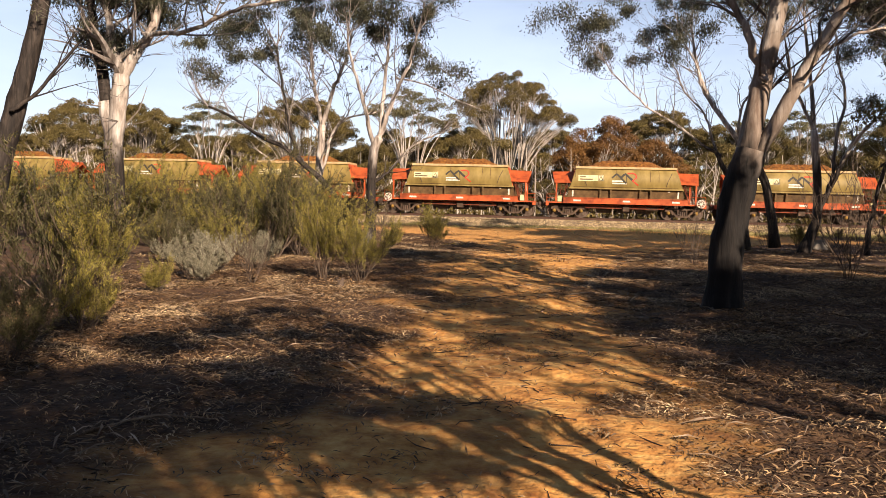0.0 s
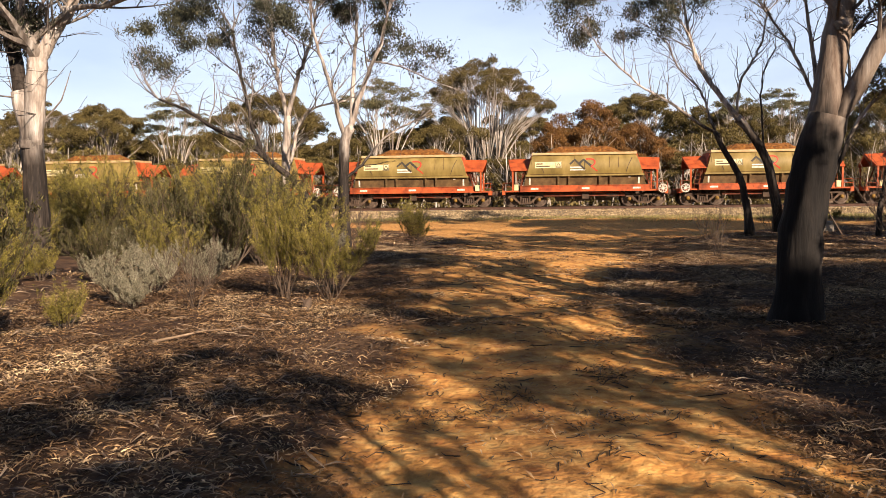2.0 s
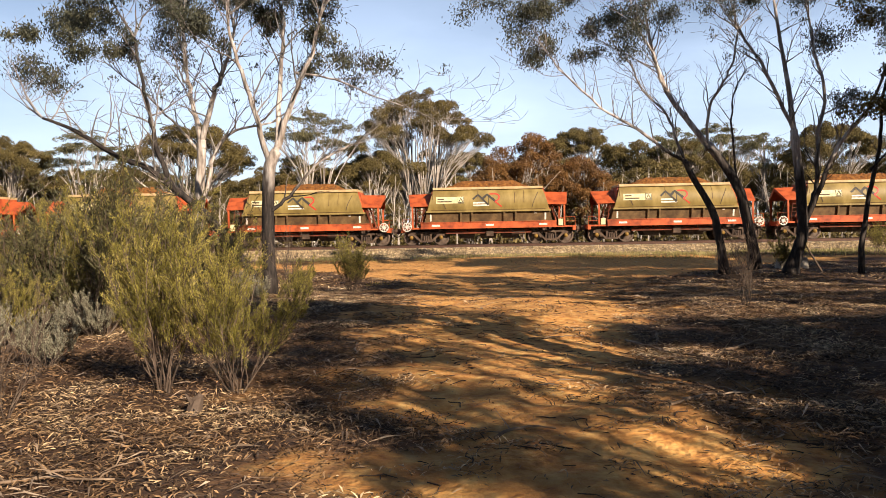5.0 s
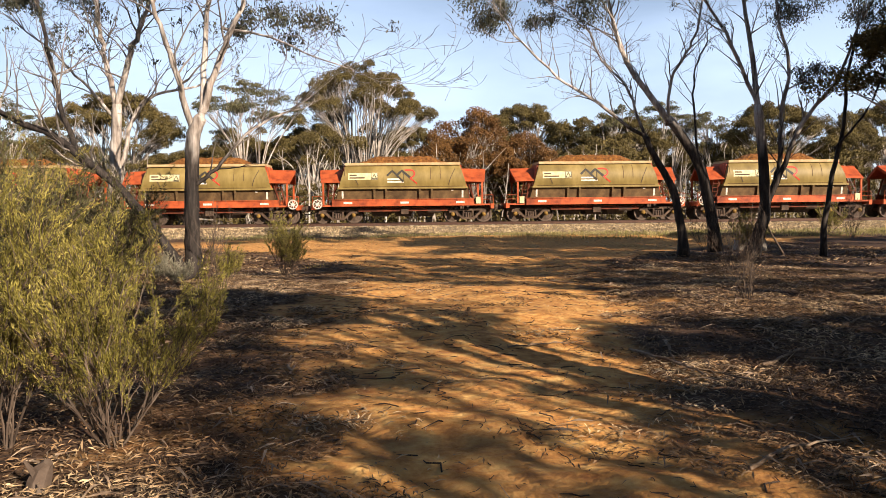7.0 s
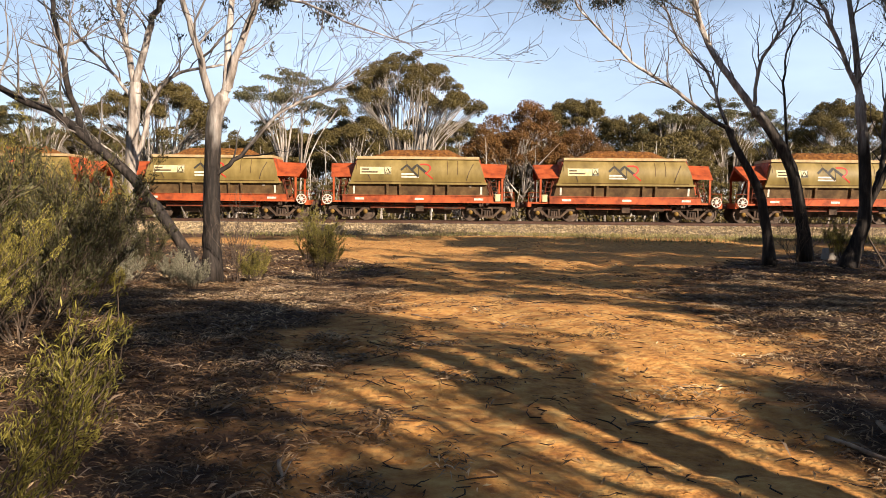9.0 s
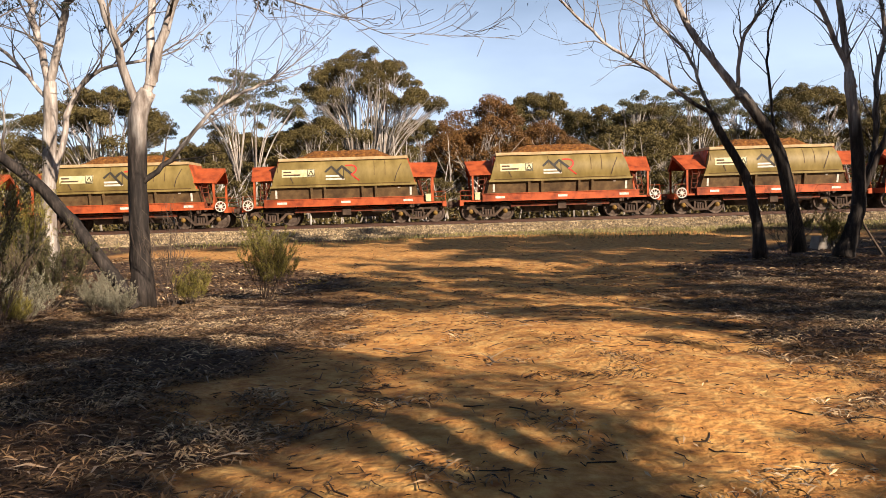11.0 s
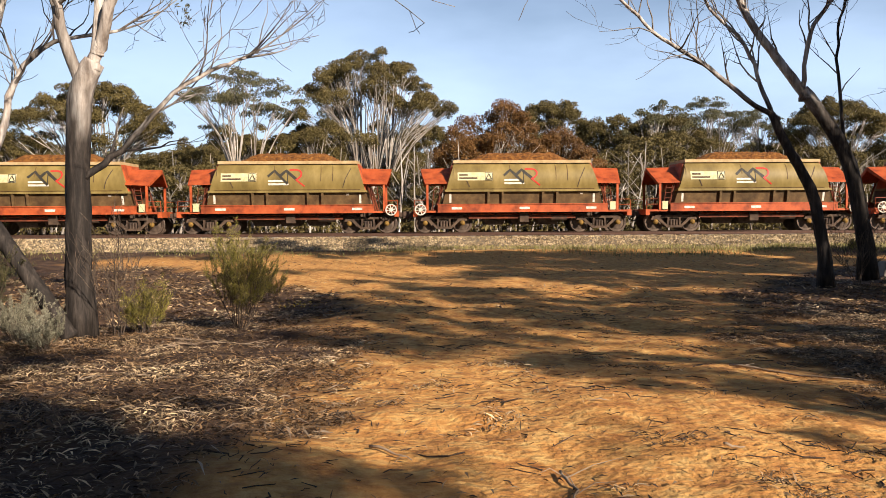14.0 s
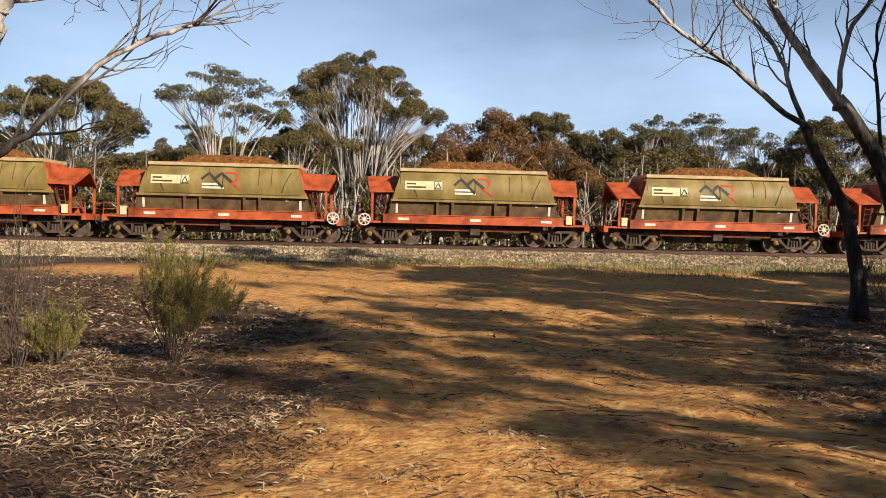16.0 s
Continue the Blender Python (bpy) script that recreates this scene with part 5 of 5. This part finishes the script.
for kind, x, y, s, t in [("broom", -3.95, 13.4, 0.85, 0), ("broad", -3.35, 13.5, 0.85, 30), ("grey", -5.6, 14.6, 0.75, 0), ("grey", -6.5, 15.0, 0.7, 70), ("bare", -4.9, 12.6, 0.6, 10),
                         ("dark", -6.4, 9.8, 1.05, 0), ("broad", -5.9, 9.7, 0.95, 90), ("dark", -4.8, 6.6, 0.5, 200), ("dark", -5.9, 19.2, 0.95, 20), ("dark", -6.4, 21.0, 1.0, 120), ("dark", -6.2, 17.2, 1.2, 70), ("dark", -7.6, 8.6, 1.0, 50), ("low", -5.0, 8.1, 1.0, 0),
                         ("broad", -4.55, 28.8, 0.95, 80), ("bare", -6.2, 28.4, 1.0, 40), ("low", -5.9, 28.6, 1.0, 20), ("grey", -7.2, 27.6, 0.8, 10), ("grey", -6.6, 26.9, 0.7, 100),
                         ("broad", -5.0, 33.5, 0.5, 0), ("dark", -8.2, 27.9, 0.8, 0), ("tall", -9.4, 29.5, 0.9, 0), ("bare", 5.5, 16.8, 1.3, 0), ("bare", 6.1, 15.6, 1.3, 50),
                         ("bare", 3.0, 19.5, 0.7, 20), ("broad", 9.8, 35.8, 0.9, 0), ("bare", 8.4, 35.6, 1.1, 130), ("dark", 6.6, 13.2, 0.8, 0), ("broad", -5.9, 18.2, 1.0, 140)]:
    plant(kind, x, y, s, t)
srng = random.Random(31)
for i in range(74):
    y = srng.uniform(13.5, 44)
    left = np.interp(y, [12, 16, 24, 30, 36, 44], [-5.6, -5.6, -7.5, -9.5, -11.0, -16.0])
    x = left - abs(srng.gauss(0, 1)) * (3.0 + (y - 12) * 0.3) - 0.4
    kind = srng.choice(["dark", "broad", "tall", "dark", "bare", "tall", "broad", "broad", "low"])
    if kind == "tall" and y < 24:
        kind = "broad"
    plant(kind, x, y, srng.uniform(0.5, 1.05), srng.uniform(0, 360))
for i in range(8):
    y = srng.uniform(15.5, 25)
    x = np.interp(y, [14, 20, 26], [-5.4, -6.6, -8.2]) - srng.uniform(0, 4.5)
    plant(srng.choice(["broad", "broad", "dark", "broom"]), x, y, srng.uniform(0.75, 1.15), srng.uniform(0, 360))
# taller wispy scrub and low saltbush between the gums
for i in range(46):
    y = srng.uniform(22, 46)
    x = np.interp(y, [22, 30, 36, 46], [-8.6, -10.6, -12.5, -17.0]) - srng.random() ** 1.3 * (5 + y * 0.22)
    plant(srng.choice(["tall", "tall", "broad", "tall", "broom", "bare"]), x, y, srng.uniform(0.75, 1.15), srng.uniform(0, 360))
for i in range(34):
    y = srng.uniform(11, 27)
    x = np.interp(y, [11, 14, 20, 27], [-5.2, -5.2, -6.2, -7.8]) - abs(srng.gauss(0, 1)) * 3.0
    plant(srng.choice(["grey", "grey", "low", "bare", "grey"]), x, y, srng.uniform(0.55, 1.0), srng.uniform(0, 360))
for i in range(10):
    y = srng.uniform(40, 50)
    plant(srng.choice(["low", "low", "broad", "bare"]), srng.uniform(12, 30), y, srng.uniform(0.7, 1.2), srng.uniform(0, 360))


def fallen_branch(label, line, radius, seed, twigs=5):
    """A dead branch lying on the ground, crooked, with broken side twigs."""
    rng = random.Random(seed)
    pts = [Vector((x, y, ground_height(x, y) + radius * 0.8 + rng.uniform(0, 0.03))) for x, y in line]
    pts = smooth_line(pts, 5)
    pts = [p + Vector((rng.gauss(0, 0.012), rng.gauss(0, 0.012), rng.gauss(0, 0.006))) for p in pts]
    n = len(pts)
    ob = tagged(new("fallen_branch"), label, "branch", "fallen branches")
    ob.location = pts[0]
    o = pts[0].copy()
    part("branch", Shape().tube([p - o for p in pts], [radius * (1 - 0.65 * i / (n - 1)) * rng.uniform(0.9, 1.1) for i in range(n)], 7), M_STICK, ob, smooth=True)
    for k in range(twigs):
        p = pts[rng.randrange(1, n)]
        d = Vector((rng.gauss(0, 1), rng.gauss(0, 1), abs(rng.gauss(0, 0.25)))).normalized() * rng.uniform(0.12, 0.4)
        part("twig", Shape().tube([p - o, p + d * 0.5 + Vector((0, 0, rng.uniform(0, 0.04))) - o, p + d - o], [radius * 0.35, radius * 0.25, radius * 0.1], 5), M_STICK, ob)
    return ob


DEAD = "weathered grey dead branch lying in leaf litter"
for i, (line, r, tw) in enumerate([
        ([(0.93, 16.4), (0.78, 15.8), (0.74, 15.4), (0.8, 14.9), (0.86, 14.5)], 0.02, 4), ([(-1.18, 12.0), (-0.97, 12.14), (-0.74, 12.08)], 0.018, 2),
        ([(1.4, 15.3), (2.0, 15.9), (2.5, 16.2)], 0.022, 7), ([(2.1, 15.2), (1.8, 15.8), (1.9, 16.4)], 0.015, 7), ([(-5.4, 27.9), (-4.7, 27.5), (-4.05, 27.4), (-3.65, 27.1)], 0.018, 5),
        ([(-5.3, 26.8), (-4.9, 27.3), (-4.5, 27.4)], 0.015, 4), ([(-2.22, 21.63), (-1.96, 21.43)], 0.014, 1), ([(-1.11, 21.2), (-1.1, 20.8), (-1.2, 20.5)], 0.014, 5),
        ([(-0.1, 21.44), (0.02, 21.39)], 0.016, 0), ([(1.15, 24.65), (1.6, 24.1), (2.05, 23.6)], 0.018, 3), ([(-2.98, 4.8), (-2.7, 5.2), (-2.3, 5.3)], 0.016, 3),
        ([(0.5, 16.2), (0.8, 15.3), (1.05, 14.4)], 0.02, 4), ([(0.17, 12.7), (0.6, 13.1), (1.02, 13.3)], 0.018, 4), ([(-2.6, 15.5), (-2.5, 15.1)], 0.018, 2),
        ([(-0.63, 16.45), (-0.2, 16.6), (0.19, 16.55)], 0.012, 3), ([(3.2, 17.4), (3.9, 17.9), (4.6, 17.8)], 0.025, 6), ([(2.6, 19.4), (3.3, 19.6), (3.7, 20.2)], 0.02, 6),
        ([(-4.4, 10.4), (-3.9, 10.9), (-3.3, 10.9)], 0.02, 5), ([(-3.6, 8.2), (-3.0, 8.6), (-2.7, 9.2)], 0.016, 4), ([(3.0, 9.6), (3.6, 10.3), (3.7, 10.9)], 0.018, 4)]):
    fallen_branch(DEAD, line, r * 0.75, 400 + i, tw)
# a dead limb propped against the forked gum, and a concrete block beside it
prop = tagged(new("dead_limb"), "dead limb leaning against the forked gum tree", "branch")
prop.location = (10.98, 35.5, ground_height(10.98, 35.5))
part("limb", Shape().tube([(-0.62, 0.3, 1.25), (-0.3, 0.15, 0.62), (0, 0, 0.02), (0.35, -0.1, -0.02)], [0.02, 0.03, 0.04, 0.025], 7), M_TWIG, prop, smooth=True)
for dx, dy in ((-0.25, -0.15), (0.22, -0.2)):
    part("twig", Shape().tube([(0, 0, 0.06), (dx, dy, 0.0)], [0.02, 0.01], 5), M_TWIG, prop)
block = tagged(new("concrete_block"), "weathered grey concrete block by the forked gum", "block")
block.location = (11.1, 38.6, ground_height(11.1, 38.6))
part("body", Shape().block([(-0.55, -0.3, -0.1), (0.55, -0.3, -0.1), (0.55, 0.3, -0.1), (-0.55, 0.3, -0.1)], [(-0.48, -0.26, 0.42), (0.5, -0.26, 0.44), (0.5, 0.26, 0.44), (-0.48, 0.26, 0.4)]), M_SLEEPER, block)
stump = tagged(new("tree_stump"), "small broken red-brown stump in the litter", "stump")
stump.location = (-3.5, 12.8, ground_height(-3.5, 12.8))
part("body", Shape().tube([(0, 0, -0.05), (0.015, 0, 0.05), (0.03, 0.02, 0.11), (0.06, 0.01, 0.15)], [0.075, 0.06, 0.05, 0.025], 7), M_TWIG, stump)
part("splinter", Shape().tube([(0.02, -0.01, 0.06), (-0.05, -0.02, 0.17)], [0.03, 0.006], 5), M_TWIG, stump)


def build_flowers():
    rng = np.random.default_rng(77)
    n = 60
    x, y = rng.normal(-4.2, 0.2, n), rng.normal(32.2, 0.25, n)
    c = np.stack([x, y, base_height(x, y) + rng.uniform(0.03, 0.12, n)], -1)
    me = cards("wildflowers", c, rng.normal(size=(n, 3)), rng.normal(size=(n, 3)), rng.uniform(0.02, 0.04, n), rng.uniform(0.015, 0.03, n), M_FLOWER, 0.1)
    tagged(new("wildflowers", me), "patch of small yellow wildflowers on the bare earth", "wildflowers", kind="stuff")


build_flowers()


def build_grass():
    rng = np.random.default_rng(23)
    n = 60000
    x = rng.uniform(-32, 40, n)
    y = rng.uniform(45.0, 52.8, n)
    patch = np.clip(0.35 + 1.6 * value_noise(x * 0.35, y * 0.6) + 0.03 * (x - 4), 0.03, 1)
    keep = rng.random(n) < patch * np.clip((y - 45.5) / 4, 0, 1)
    x, y = x[keep], y[keep]
    k = len(x)
    L = rng.uniform(0.08, 0.24, k)
    c = np.stack([x, y, base_height(x, y) + L * 0.4], -1)
    a = np.stack([rng.normal(0, 0.35, k), rng.normal(0, 0.35, k), np.ones(k)], -1)
    me = cards("grass", c, a, rng.normal(size=(k, 3)), L, rng.uniform(0.015, 0.035, k), M_GRASS, 0.08)
    tagged(new("grass", me), "dry yellow-green grass along the foot of the ballast", "grass", kind="stuff")


build_grass()


# ---- movement ----
def motions():
    speed = 11.958
    stamps = [0.0, 4.0, 8.0, 12.0, 16.0]
    lead = [4.06, 4.38, 4.69, 4.80, 4.86]
    for k, w in WAGONS:
        walk(w, [(t, pose(k * PITCH + c - speed * t, TRACK_Y, RAIL_Z)) for t, c in zip(stamps, lead)])
        for o in w.children_recursive:
            if o.name.split(".")[0] == "wheelset":
                x, y, z = o.location
                walk(o, [(f / 30, pose(x, y, z, 0, -math.degrees(speed * f / 30 / 0.46) % 360, 0)) for f in range(0, 481)])


motions()
